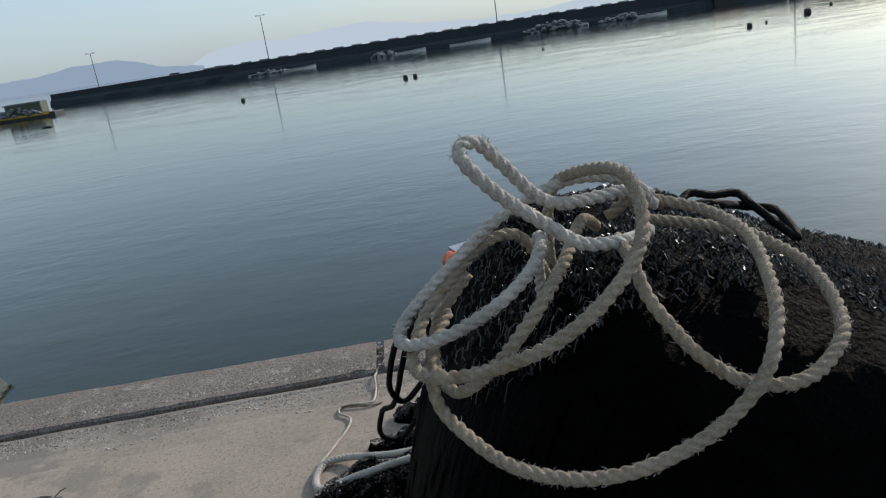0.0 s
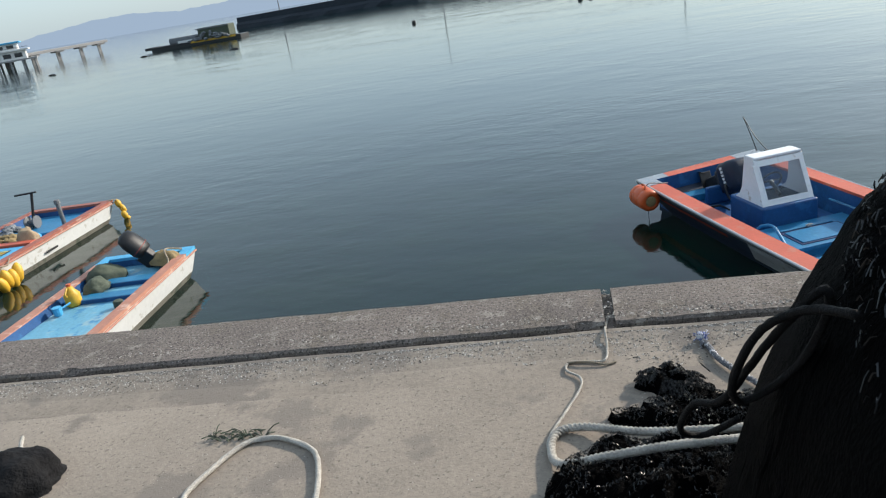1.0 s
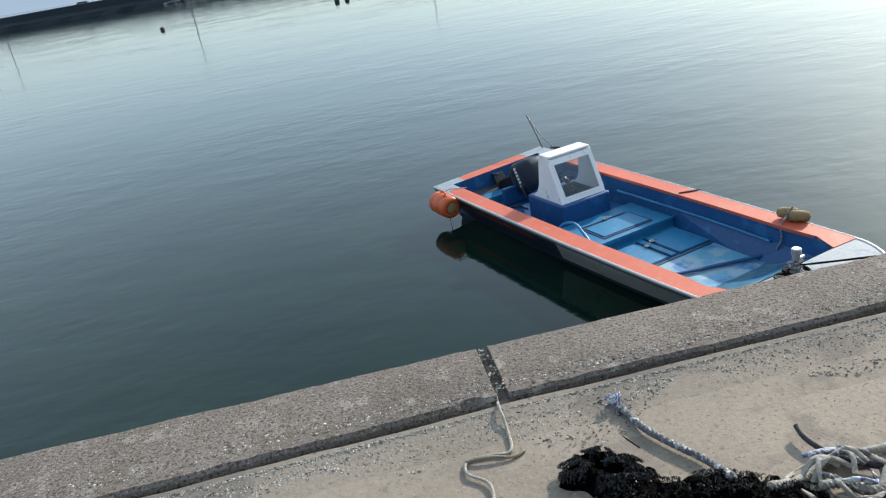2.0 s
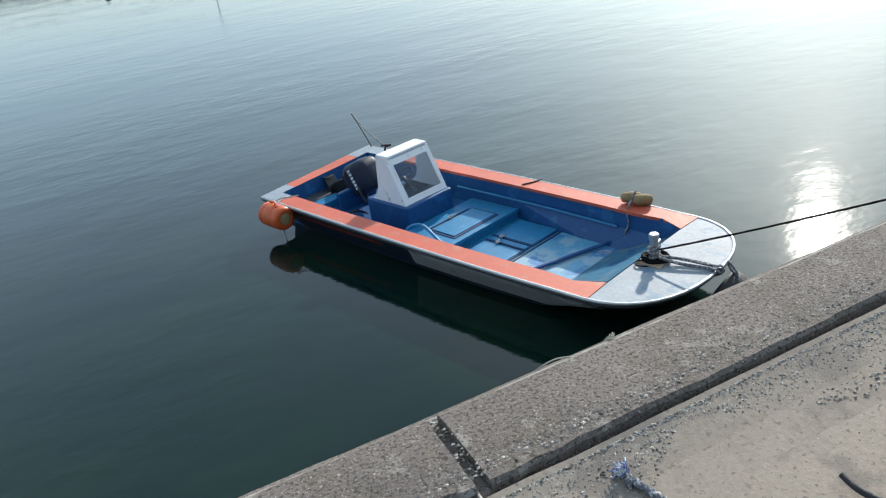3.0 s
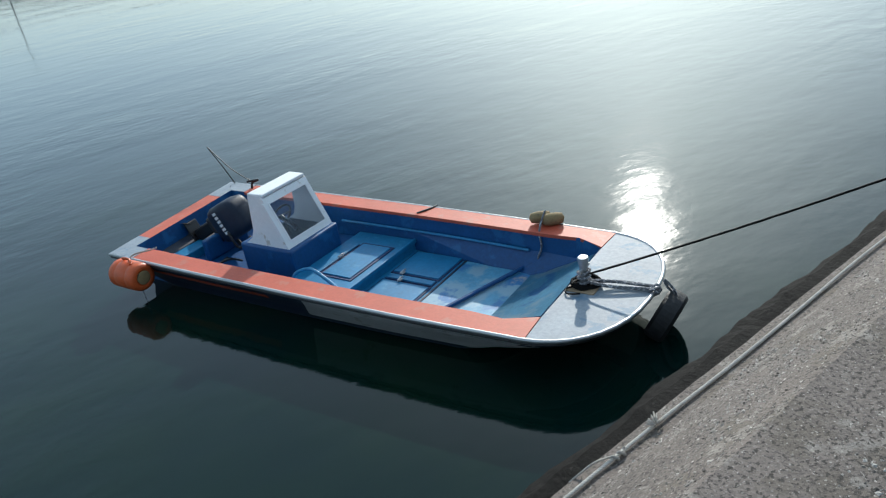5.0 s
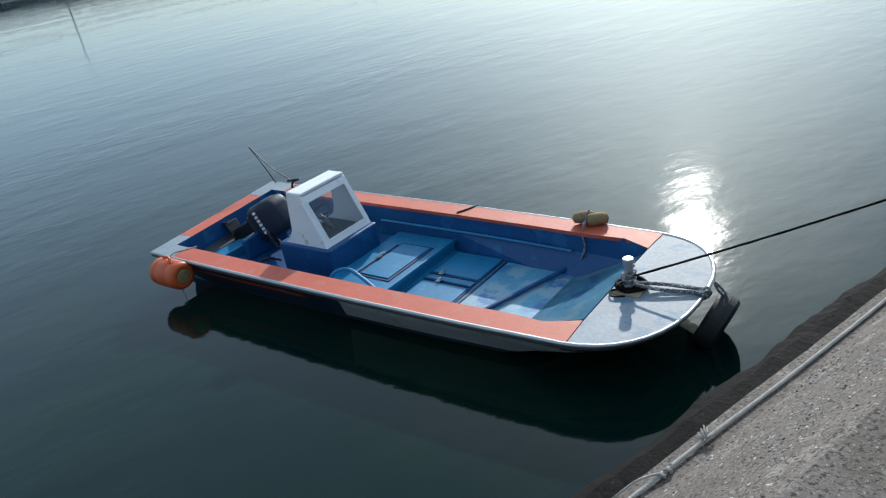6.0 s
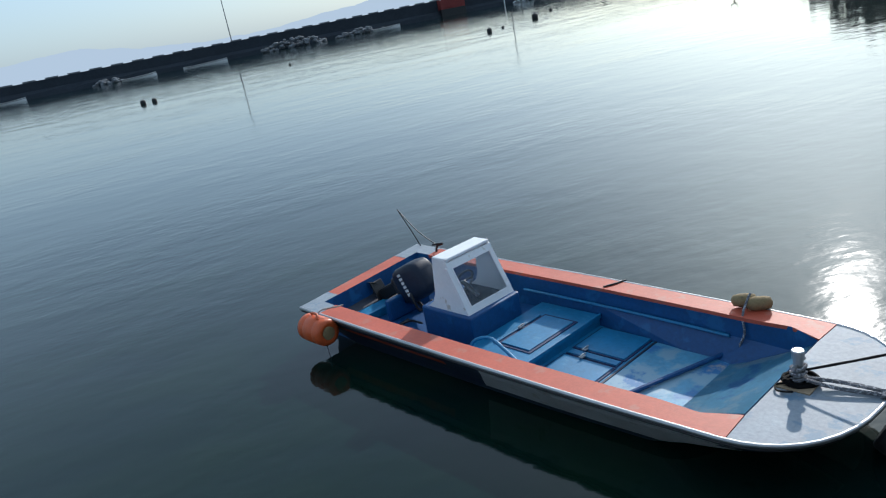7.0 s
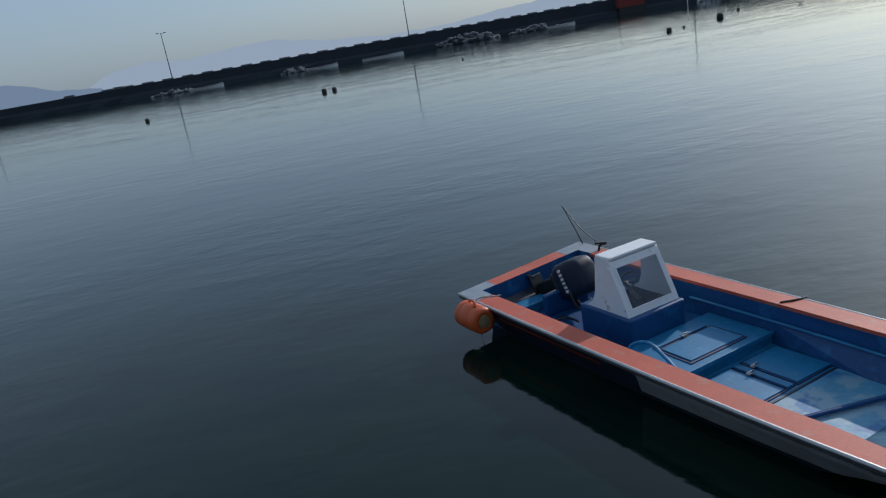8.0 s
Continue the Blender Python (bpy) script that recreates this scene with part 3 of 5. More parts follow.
t = thing("work_barge", "low dark work barge loaded with gear", "barge", pose(-54.3, 107.8, WATER_Z, 0, 0, 2))
part("hull", box(-7.4, 7.2, -1.8, 1.8, -0.4, 0.6, 0.1), M_BLACK, t)
part("rubbing_strake", box(-0.8, 6.4, -1.9, -1.8, 0.35, 0.62), M_YELLOW, t)
part("bow_ramp", prism([(-8.6, -1.4), (-7.4, -1.6), (-7.4, 1.6), (-8.6, 1.4)], 0.25, 0.65), M_BLACK, t)
part("cabin", box(0.4, 5.4, -1.3, 1.3, 0.6, 2.3, 0.12), M_TARP, t, "green canvas shelter")
part("shelter_frame", box(0.2, 5.6, -1.42, -1.32, 2.1, 2.25), M_POST, t)
part("deck_crate", box(-4.6, -0.3, -1.2, 1.2, 0.6, 1.5, 0.2), M_NETGREY, t)
part("side_board", box(-3.0, -0.5, -1.5, -1.4, 0.6, 0.95), M_PALEBOAT, t)
lump_heap("net_mound", M_NETGREY, "mixed nets and floats piled on the work barge", "net heap", pose(-52.0, 106.0, -1.35), 3.4, 0.35, 1.2, 60, 9, 0.26)


# ---- buoys ----
def mooring_buoy(x, y, r, material, label):
    t = thing("buoy", label, "buoy", pose(x, y, WATER_Z), "buoys on the harbour water")
    part("float", lathe([(r * 0.6, -0.25), (r, -0.15), (r * 1.05, r * 0.7), (r * 0.95, r * 1.3), (r * 0.5, r * 1.5)], 12), material, t, smooth=True)
    part("eye", sweep([(math.cos(a) * r * 0.25, 0, r * 1.6 + math.sin(a) * r * 0.25) for a in np.linspace(0, 6.28, 9)[:-1]], r * 0.07, sides=5, closed=True), M_POST, t)


for x, y, r in ((1.9, 62, 0.21), (2.75, 62, 0.19), (-13, 66, 0.18), (32.0, 60.5, 0.22), (41.8, 68.5, 0.32), (51.4, 80.3, 0.18), (34.8, 63, 0.11), (61, 75.8, 0.15), (17.4, 77.3, 0.12)):
    mooring_buoy(x, y, r, M_BLACK, "dark round mooring buoy floating on the water")
for x, y in ((-33.5, 72.3), (-55.7, 92.9), (-61.9, 81.7)):
    t = tagged(new("driftwood", mesh_of("driftwood", sweep(spline([(-0.5, 0, 0), (0, 0.05, 0.08), (0.45, 0, 0.02)], 4), 0.09, sides=7), M_BLACK)), "small dark piece of driftwood on the water", "driftwood", "driftwood on the water")
    t.location = (x, y, WATER_Z)
for x, y, s in ((37.1, 36.6, 0.42), (50.2, 67.8, 0.45)):
    bm = bmesh.new()
    add_sweep(bm, spline([(-0.6 * s, 0, -0.2), (0, 0, 0.35 * s), (0.9 * s, 0, 1.0 * s)], 4), lambda q: 0.12 * s * (1.2 - q), sides=7)
    add_sweep(bm, spline([(-0.9 * s, 0, 0.5 * s), (0.0, 0.1 * s, 0.3 * s), (1.0 * s, 0, 0.3 * s)], 4), lambda q: 0.08 * s * (1.3 - q), sides=7)
    t = tagged(new("driftwood", mesh_of("driftwood", bm, M_BLACK)), "forked dark branch sticking out of the water", "driftwood", "driftwood on the water")
    t.location = (x, y, WATER_Z)
t = thing("marker_stake", "white marker stake standing beside the breakwater", "stake", pose(96.8, 172.0, WATER_Z))
part("stake", sweep([(0, 0, -0.3), (0.05, 0, 1.0), (-0.1, 0, 2.6)], lambda s: 0.1 + 0.06 * math.sin(s * 3.1), sides=7), M_PALEBOAT, t)

# ---- the orange and blue motor boat ----
BOAT = pose(1.64, 7.42, GW, 0, 0, -72)


def beam(x):
    return float(np.interp(x, [0, 1.2, 2.8, 4.0, 4.75], [0.945, 0.95, 0.935, 0.905, 0.865]))


def skew(x, y):
    return x - (0.14 * y * (1 - x / 1.5) if x < 1.5 else 0.0)


def half_line(inset=0.0, x0=0.0, bow=5.46, nose=0.0):
    """One side of the boat's plan from stern to bow, pulled in by inset."""
    end = 4.6 - nose
    pts = [(x, beam(x + nose * x / end) - inset) for x in [x0 + (end - x0) * q / 10 for q in range(11)]]
    for k in range(10):
        a = (k + 0.6) / 10 * math.pi / 2
        pts.append((4.75 - nose + (bow - 4.75 + nose) * math.sin(a) ** 0.9, (0.865 - inset) * math.cos(a) ** 0.82))
    return pts


def ring(inset=0.0, x0=0.0, bow=5.46, nose=0.0, z=0.0):
    h = half_line(inset, x0, bow, nose)
    loop = h + [(x, -y) for x, y in h[::-1]]
    return [(skew(x, y), y, z) for x, y in loop]


def loft(rings, cap_first=False, cap_last=False):
    bm = bmesh.new()
    vs = [[bm.verts.new(p) for p in r] for r in rings]
    for A, B in zip(vs, vs[1:]):
        n = len(A)
        for k in range(n):
            bm.faces.new((A[k], A[(k + 1) % n], B[(k + 1) % n], B[k]))
    if cap_first:
        bm.faces.new(vs[0][::-1])
    if cap_last:
        bm.faces.new(vs[-1])
    return bm


def band(outer, inner, z0, z1):
    """A flat bar between two lines of equal count."""
    bm = bmesh.new()
    o0, o1 = [bm.verts.new((x, y, z0)) for x, y in outer], [bm.verts.new((x, y, z1)) for x, y in outer]
    i0, i1 = [bm.verts.new((x, y, z0)) for x, y in inner], [bm.verts.new((x, y, z1)) for x, y in inner]
    for k in range(len(outer) - 1):
        bm.faces.new((o1[k], o1[k + 1], i1[k + 1], i1[k]))
        bm.faces.new((o0[k], i0[k], i0[k + 1], o0[k + 1]))
        bm.faces.new((o0[k], o0[k + 1], o1[k + 1], o1[k]))
        bm.faces.new((i0[k], i1[k], i1[k + 1], i0[k + 1]))
    bm.faces.new((o0[0], o1[0], i1[0], i0[0]))
    bm.faces.new((o0[-1], i0[-1], i1[-1], o1[-1]))
    return bm


boat = thing("motor_boat", "open blue motor boat with orange gunwales and a white console", "boat", BOAT)
CAP = 0.215
# depth, inset of the side, start of the stern, bow and its rounding
HULL = [(-0.032, 0.02, 0.02, 5.44, 0.0), (-0.10, 0.04, 0.07, 5.37, 0.02), (-0.18, 0.095, 0.2, 5.08, 0.18), (-0.27, 0.155, 0.38, 4.76, 0.4), (-0.40, 0.225, 0.66, 4.42, 0.65), (-0.55, 0.4, 0.76, 4.15, 0.85), (-0.66, 0.6, 0.82, 4.0, 0.95)]
hull = part("hull", loft([ring(i, a, b, q, z) for z, i, a, b, q in HULL], cap_last=True), M_DARKHULL, boat, "dark blue hull with worn paint")


def side_panel(s, i0, i1, za, zb, lift):
    """A painted field on the hull's side, following its flare."""
    bm = bmesh.new()
    zs = [h[0] for h in HULL][::-1]
    grid = []
    for z in np.linspace(za, zb, 5):
        i, a, b, q = [float(np.interp(z, zs, [h[k] for h in HULL][::-1])) for k in (1, 2, 3, 4)]
        grid.append([bm.verts.new((skew(x, s * y), s * y, z)) for x, y in half_line(i - lift, a, b + lift, q)[i0:i1]])
    for A, B in zip(grid, grid[1:]):
        for k in range(len(A) - 1):
            bm.faces.new((A[k], A[k + 1], B[k + 1], B[k]))
    bmesh.ops.solidify(bm, geom=bm.faces[:], thickness=0.004)
    return bm


for s in (-1, 1):
    part("side_panel", side_panel(s, 6, 21, -0.075, -0.33, 0.007), M_HULL, hull, "white painted side running to the bow")
    part("side_stripe", side_panel(s, 1, 6, -0.12, -0.175, 0.007), M_ORANGE, hull, "faded orange stripe")
# inner well
well = [(0.2, 0.74), (1.2, 0.75), (2.8, 0.74), (4.3, 0.71), (4.62, 0.68), (4.84, 0.56)]
wl = well + [(x, -y) for x, y in well[::-1]]


def foot(x, y):
    """Where the well's side meets the sole."""
    if x > 4.0:
        return x - (0.62 if x > 4.5 else 0.35), y * 0.80
    return skew(x, y * 0.93) + (0.05 if x < 1 else -0.03), y * 0.93


part("inner_side", loft([[(skew(x, y), y, -0.002) for x, y in wl], [(skew(x, y * 0.985) + (0.02 if x < 1 else -0.01), y * 0.985, -0.2) for x, y in wl], [(*foot(x, y), -0.42) for x, y in wl]]), M_BLUE, boat, "deep blue inner sides")
part("sole", prism([foot(x, y) for x, y in wl], -0.41, -0.38), M_LBLUE, boat, "worn pale blue sole")
# caps
for s in (-1, 1):
    xs = [0.42, 0.9, 1.4, 1.9, 2.4, 2.9, 3.4, 3.9, 4.3]
    o = [(skew(x, s * beam(x)), s * beam(x)) for x in xs] + [(4.6, s * 0.876), (4.86, s * 0.852)]
    i = [(skew(x, s * 0.74), s * (beam(x) - CAP)) for x in xs] + [(4.6, s * 0.685), (4.845, s * 0.575)]
    part("gunwale", band(o, i, -0.032, 0.0), M_ORANGE, boat, "orange painted gunwale cap")
    g0, g1 = (skew(0, s * 0.945), s * 0.945), (skew(0.417, s * 0.946), s * 0.946)
    part("corner_plate", band([g0, g1], [(skew(0.2, s * 0.742), s * 0.742), (skew(0.417, s * 0.745), s * 0.745)], -0.03, 0.003), M_GREYDECK, boat, "bare grey corner plate")
    part("corner_plate", band([(skew(0.0, s * 0.943), s * 0.943), (skew(0.0, s * 0.55), s * 0.55)], [(skew(0.2, s * 0.738), s * 0.738), (skew(0.2, s * 0.55), s * 0.55)], -0.03, 0.002), M_GREYDECK, boat, "bare grey corner plate")
part("stern_cap", band([(skew(0.0, y), y) for y in (-0.547, 0, 0.547)], [(skew(0.2, y), y) for y in (-0.547, 0, 0.547)], -0.032, 0.0), M_ORANGE, boat, "orange painted stern cap")
fore = [(4.847, 0.572), (4.862, 0.85)] + [p for p in half_line() if p[0] > 4.87]
part("foredeck", prism(fore + [(x, -y) for x, y in fore[::-1]], -0.035, -0.006), M_GREYDECK, boat, "worn grey foredeck")
part("foredeck_bulkhead", box(4.83, 4.85, -0.5, 0.5, -0.2, -0.034), M_BLUE, boat)
rail = [(skew(x, y), y, -0.012) for x, y in half_line(-0.008, 0.0, 5.47)]
part("rub_rail", sweep(rail + [(x, -y, -0.012) for x, y in half_line(-0.008, 0.45, 5.47)[::-1]] + [(skew(0, -0.953), -0.953, -0.012)], 0.017, sides=8), M_ALU, boat, "scuffed aluminium rub rail", smooth=True)
low = [(skew(x, y), y, -0.045) for x, y in half_line(0.002, 0.0, 5.45)]
part("rub_strip", sweep(low + [(x, -y, -0.045) for x, y in half_line(0.002, 0.45, 5.45)[::-1]] + [(skew(0, -0.943), -0.943, -0.045)], 0.012, sides=6), M_BLACK, boat, "black rubber strip")
# decks and hatches
part("aft_platform", box(2.08, 2.79, -0.70, 0.70, -0.40, -0.27, 0.008), M_LBLUE, boat, "raised pale blue platform")
part("platform_rail", box(2.79, 2.812, -0.70, 0.70, -0.30, -0.255, 0.006), M_LBLUE, boat)
part("aft_sole", box(0.25, 2.08, -0.70, 0.70, -0.40, -0.335), M_BLUE, boat)


def hatch(name, x0, x1, y0, y1, z, groove=0.022):
    h = part(name, box(x0, x1, y0, y1, z, z + 0.016, 0.005), M_LBLUE, boat)
    bm = bmesh.new()
    g = groove
    for a in ((x0 - g, x1 + g, y0 - g, y0 - 0.002), (x0 - g, x1 + g, y1 + 0.002, y1 + g), (x0 - g, x0 - 0.002, y0 - 0.002, y1 + 0.002), (x1 + 0.002, x1 + g, y0 - 0.002, y1 + 0.002)):
        add_box(bm, *a, z - 0.004, z + 0.006)
    part("gutter", bm, M_GUTTER, h, "dark blue gutter round the lid")
    return h


def latch(x, y, z, parent):
    bm = bmesh.new()
    add_box(bm, x - 0.015, x + 0.015, y - 0.03, y + 0.03, z, z + 0.012, 0.004)
    add_sweep(bm, [(x, y - 0.045, z + 0.02), (x + 0.005, y, z + 0.028), (x, y + 0.045, z + 0.02)], 0.008, sides=6)
    part("latch", bm, M_ALU, parent, "bright metal latch")


h = hatch("hatch_lid", 2.34, 2.68, -0.20, 0.44, -0.268, 0.03)
latch(2.31, 0.12, -0.25, h)
hatch("hinge_strip", 2.255, 2.295, -0.21, 0.42, -0.268, 0.006)
h = hatch("hatch_lid", 2.86, 3.38, 0.215, 0.64, -0.378, 0.02)
latch(2.99, 0.195, -0.36, h)
hatch("hatch_strip", 2.86, 3.38, 0.095, 0.17, -0.378, 0.012)
h = hatch("hatch_lid", 2.86, 3.38, -0.45, 0.05, -0.378, 0.02)
latch(3.05, 0.07, -0.36, h)
part("fore_sole", prism([(3.455, -0.62), (4.0, -0.60), (4.18, -0.55), (4.18, 0.55), (4.0, 0.60), (3.455, 0.62)], -0.382, -0.376), M_FORESOLE, boat, "bleached and worn forward sole")
bm = bmesh.new()
rows = [[bm.verts.new((x, w * q, z)) for q in (-1, -0.5, 0, 0.5, 1)] for x, w, z in ((4.15, 0.57, -0.378), (4.30, 0.60, -0.33), (4.50, 0.62, -0.24), (4.70, 0.61, -0.13), (4.843, 0.56, -0.03))]
for A, B in zip(rows, rows[1:]):
    for k in range(4):
        bm.faces.new((A[k], A[k + 1], B[k + 1], B[k]))
bmesh.ops.solidify(bm, geom=bm.faces[:], thickness=0.012)
part("fore_slope", bm, M_FORESOLE, boat, "bleached sole sweeping up to the foredeck")
part("sole_seam", box(3.425, 3.445, -0.68, 0.66, -0.384, -0.374), M_DARKHULL, boat)
part("shelf_rail", sweep(spline([(1.85, 0.705, -0.17), (2.6, 0.71, -0.175), (3.4, 0.70, -0.18), (4.1, 0.68, -0.19)], 6), 0.013, sides=6), M_LBLUE, boat)
part("inner_bench", box(0.36, 0.56, -0.50, 0.0, -0.335, -0.24, 0.01), M_LBLUE, boat, "pale blue box seat")
part("hose_hoop", sweep(spline([(2.2, -0.50, -0.27), (2.22, -0.42, -0.17), (2.36, -0.36, -0.13), (2.6, -0.42, -0.16), (2.86, -0.5, -0.22)], 8), 0.017, sides=8), M_LBLUE, boat, "pale bent hose")

# console
con = new("console")
con.parent = boat
tagged(con, "white fibreglass steering console")


# the console's side outline in x and z
outl = [(1.40, -0.11), (1.43, -0.035), (1.53, 0.03), (1.57, 0.12), (1.585, 0.465), (1.60, 0.49), (1.75, 0.48), (1.785, 0.455), (2.055, -0.11)]
wy = {z: (-0.26 + 0.07 * (z + 0.11), 0.385 + 0.01 * (z + 0.11)) for _, z in outl}
for sgn in (0, 1):
    bm = bmesh.new()
    o = [bm.verts.new((x, wy[z][sgn], z)) for x, z in outl]
    i = [bm.verts.new((x, wy[z][sgn] + (0.035 if sgn == 0 else -0.035), z)) for x, z in outl]
    bm.faces.new(o)
    bm.faces.new(i)
    for k in range(len(o)):
        j = (k + 1) % len(o)
        bm.faces.new((o[k], o[j], i[j], i[k]))
    part("side_wall", bm, M_WHITE, con)
bm = bmesh.new()
add_box(bm, 1.578, 1.785, -0.215, 0.385, 0.462, 0.496, 0.012)
part("roof", bm, M_WHITE, con)


def slope_bar(y0, y1, z0, z1, t=0.03):
    """A bar lying in the sloping front of the console."""
    fx = lambda z: 1.785 + (0.455 - z) / 0.565 * 0.27
    bm = bmesh.new()
    v = [bm.verts.new((fx(z) + d, y, z)) for d in (-t, 0.004) for y, z in ((y0, z0), (y1, z0), (y1, z1), (y0, z1))]
    for f in ((0, 3, 2, 1), (4, 5, 6, 7), (0, 1, 5, 4), (1, 2, 6, 5), (2, 3, 7, 6), (3, 0, 4, 7)):
        bm.faces.new([v[k] for k in f])
    return bm


part("front_panel", slope_bar(-0.255, 0.383, -0.11, 0.02), M_WHITE, con)
part("window_post", slope_bar(-0.245, -0.185, 0.02, 0.41), M_WHITE, con)
part("window_post", slope_bar(0.335, 0.387, 0.02, 0.41), M_WHITE, con)
part("window_head", slope_bar(-0.225, 0.387, 0.41, 0.455), M_WHITE, con)
win = part("window_pane", slope_bar(-0.185, 0.335, 0.02, 0.41, 0.006), M_CLEAR, con, "clear plastic windscreen")
win.visible_shadow = False
bm = bmesh.new()
for a in ((-0.19, -0.175, 0.02, 0.41), (0.325, 0.34, 0.02, 0.41), (-0.175, 0.325, 0.02, 0.035), (-0.175, 0.325, 0.395, 0.41)):
    g = slope_bar(*a, t=-0.012)
    tmp = bpy.data.meshes.new("tmp")
    g.to_mesh(tmp)
    g.free()
    bm.from_mesh(tmp)
    bpy.data.meshes.remove(tmp)
part("window_trim", bm, M_WHITE, con, "white screwed window trim")
part("base", box(1.36, 2.075, -0.285, 0.405, -0.36, -0.03, 0.022), M_BLUE, con, "blue console base")
part("shelf", box(1.45, 1.98, -0.22, 0.35, -0.06, -0.03), M_WHITE, con)
wheel = part("steering_wheel", sweep([(1.62 + 0.05 * math.sin(a), 0.1 + 0.13 * math.cos(a), 0.12 + 0.12 * math.sin(a)) for a in np.linspace(0, 2 * math.pi, 21)[:-1]], 0.011, sides=6, closed=True), M_BLACK, con)
part("spoke", sweep([(1.62, -0.03, 0.12), (1.6, 0.1, 0.12), (1.62, 0.23, 0.12)], 0.009, sides=6), M_BLACK, wheel)
part("column", sweep([(1.61, 0.1, 0.12), (1.8, 0.1, 0.0)], 0.025, sides=8), M_BLACK, con)
for k in range(5):
    part("screw", lathe([(0.007, 0), (0.007, 0.006)], 6, pose(1.995 - 0.002, -0.16 + 0.13 * k, 0.012, 0, 60)), M_ALU, con)

# bow post
t = part("bow_post", lathe([(0.05, -0.006), (0.05, 0.015), (0.034, 0.02), (0.032, 0.19), (0.04, 0.195), (0.042, 0.245), (0.034, 0.252)], 14, pose(4.97, -0.07, 0)), M_ALU, boat, "grey metal mooring post", smooth=False)
part("cross_pin", sweep([(4.97, -0.16, 0.15), (4.97, 0.02, 0.15)], 0.014, sides=7), M_ALU, t)
part("base_plate", box(4.86, 5.08, -0.17, 0.03, -0.006, 0.004, 0.002), M_WOOD, boat, "pale wooden pad")

# small fittings on the far cap
part("strap", sweep([(2.84, 0.75, 0.006), (2.9, 0.85, 0.008), (2.94, 0.97, 0.004)], 0.009, sides=6), M_BLACK, boat)
part("stern_cleat", sweep(spline([(0.35, 0.86, 0.0), (0.37, 0.87, 0.07), (0.45, 0.9, 0.1), (0.34, 0.82, 0.1)], 4), 0.014, sides=6), M_BLACK, boat)


def in_boat(name, label, category, m=Matrix(), group=""):
    return thing(name, label, category, BOAT @ m, group)


# outboard motor, tilted up inside the stern
mot = in_boat("outboard_motor", "navy outboard motor tilted up in the boat's stern", "outboard motor", pose(0.74, 0.03, -0.10, 0, 63, 6) @ Matrix.Diagonal((1.0, 0.95, 0.98, 1)))
bm = bmesh.new()
secs = []
for z, fx, bx, w in ((0.02, 0.09, -0.19, 0.115), (0.06, 0.15, -0.24, 0.15), (0.10, 0.155, -0.245, 0.153), (0.11, 0.168, -0.255, 0.162), (0.30, 0.165, -0.25, 0.158), (0.41, 0.145, -0.225, 0.145), (0.45, 0.115, -0.19, 0.125), (0.465, 0.05, -0.12, 0.09)):
    cx, rx = (fx + bx) / 2, (fx - bx) / 2
    secs.append([bm.verts.new((cx + rx * math.copysign(abs(math.cos(a)) ** 0.42, math.cos(a)), w * math.copysign(abs(math.sin(a)) ** 0.42, math.sin(a)), z)) for a in np.linspace(0, 2 * math.pi, 25)[:-1]])
for A, B in zip(secs, secs[1:]):
    for k in range(24):
        bm.faces.new((A[k], A[(k + 1) % 24], B[(k + 1) % 24], B[k]))
bm.faces.new(secs[0][::-1])
bm.faces.new(secs[-1])
cowl = part("cowling", bm, M_NAVY, mot, smooth=True)
bm = bmesh.new()
for k in range(6):
    add_box(bm, -0.19 + 0.046 * k, -0.16 + 0.046 * k, -0.166, -0.158, 0.17, 0.215)
part("decal", bm, M_PALEBOAT, cowl, "row of small white bars")
part("pan", box(-0.19, 0.12, -0.12, 0.12, -0.05, 0.025, 0.03), M_BLACK, mot)
part("leg", box(-0.16, -0.02, -0.05, 0.05, -0.42, -0.04, 0.025), M_BLACK, mot)
part("cavitation_plate", box(-0.27, 0.03, -0.09, 0.09, -0.44, -0.42, 0.008), M_BLACK, mot)
part("gearcase", lathe([(0.01, -0.2), (0.045, -0.12), (0.05, 0.05), (0.04, 0.14)], 12, pose(-0.1, 0, -0.53, 0, -90)), M_BLACK, mot)
part("skeg", prism([(-0.15, -0.008), (0.0, -0.008), (0.0, 0.008), (-0.15, 0.008)], -0.68, -0.55), M_BLACK, mot)
prop = part("propeller", lathe([(0.03, -0.04), (0.035, 0.03), (0.02, 0.05)], 10, pose(-0.27, 0, -0.53, 0, -90)), M_BLACK, mot)
for k in range(3):
    bm = bmesh.new()
    a = k * 2.094
    r = [bm.verts.new(Vector((-0.27 + dx, math.cos(a + da) * q, -0.53 + math.sin(a + da) * q))) for dx, da, q in ((0.03, -0.2, 0.03), (0.035, -0.45, 0.12), (0.0, 0.0, 0.15), (-0.035, 0.45, 0.12), (-0.03, 0.2, 0.03))]
    bm.faces.new(r)
    bmesh.ops.solidify(bm, geom=bm.faces[:], thickness=0.008)
    part("blade", bm, M_BLACK, prop)
part("clamp_bracket", box(0.0, 0.10, -0.13, 0.13, -0.32, -0.04, 0.02), M_BLACK, mot)
part("tiller_arm", sweep(spline([(0.1, 0.05, 0.0), (0.25, 0.05, 0.04), (0.36, 0.06, 0.08)], 4), 0.022, sides=8), M_BLACK, mot)
part("motor_well", box(0.72, 0.80, -0.28, 0.28, -0.335, -0.10, 0.02), M_BLUE, boat, "blue motor mounting board")
part("cable", sweep(spline([(1.02, -0.1, -0.1), (1.14, -0.22, 0.02), (1.22, -0.2, -0.15), (1.32, -0.1, -0.05)], 7), 0.013, sides=6), M_BLACK, boat)
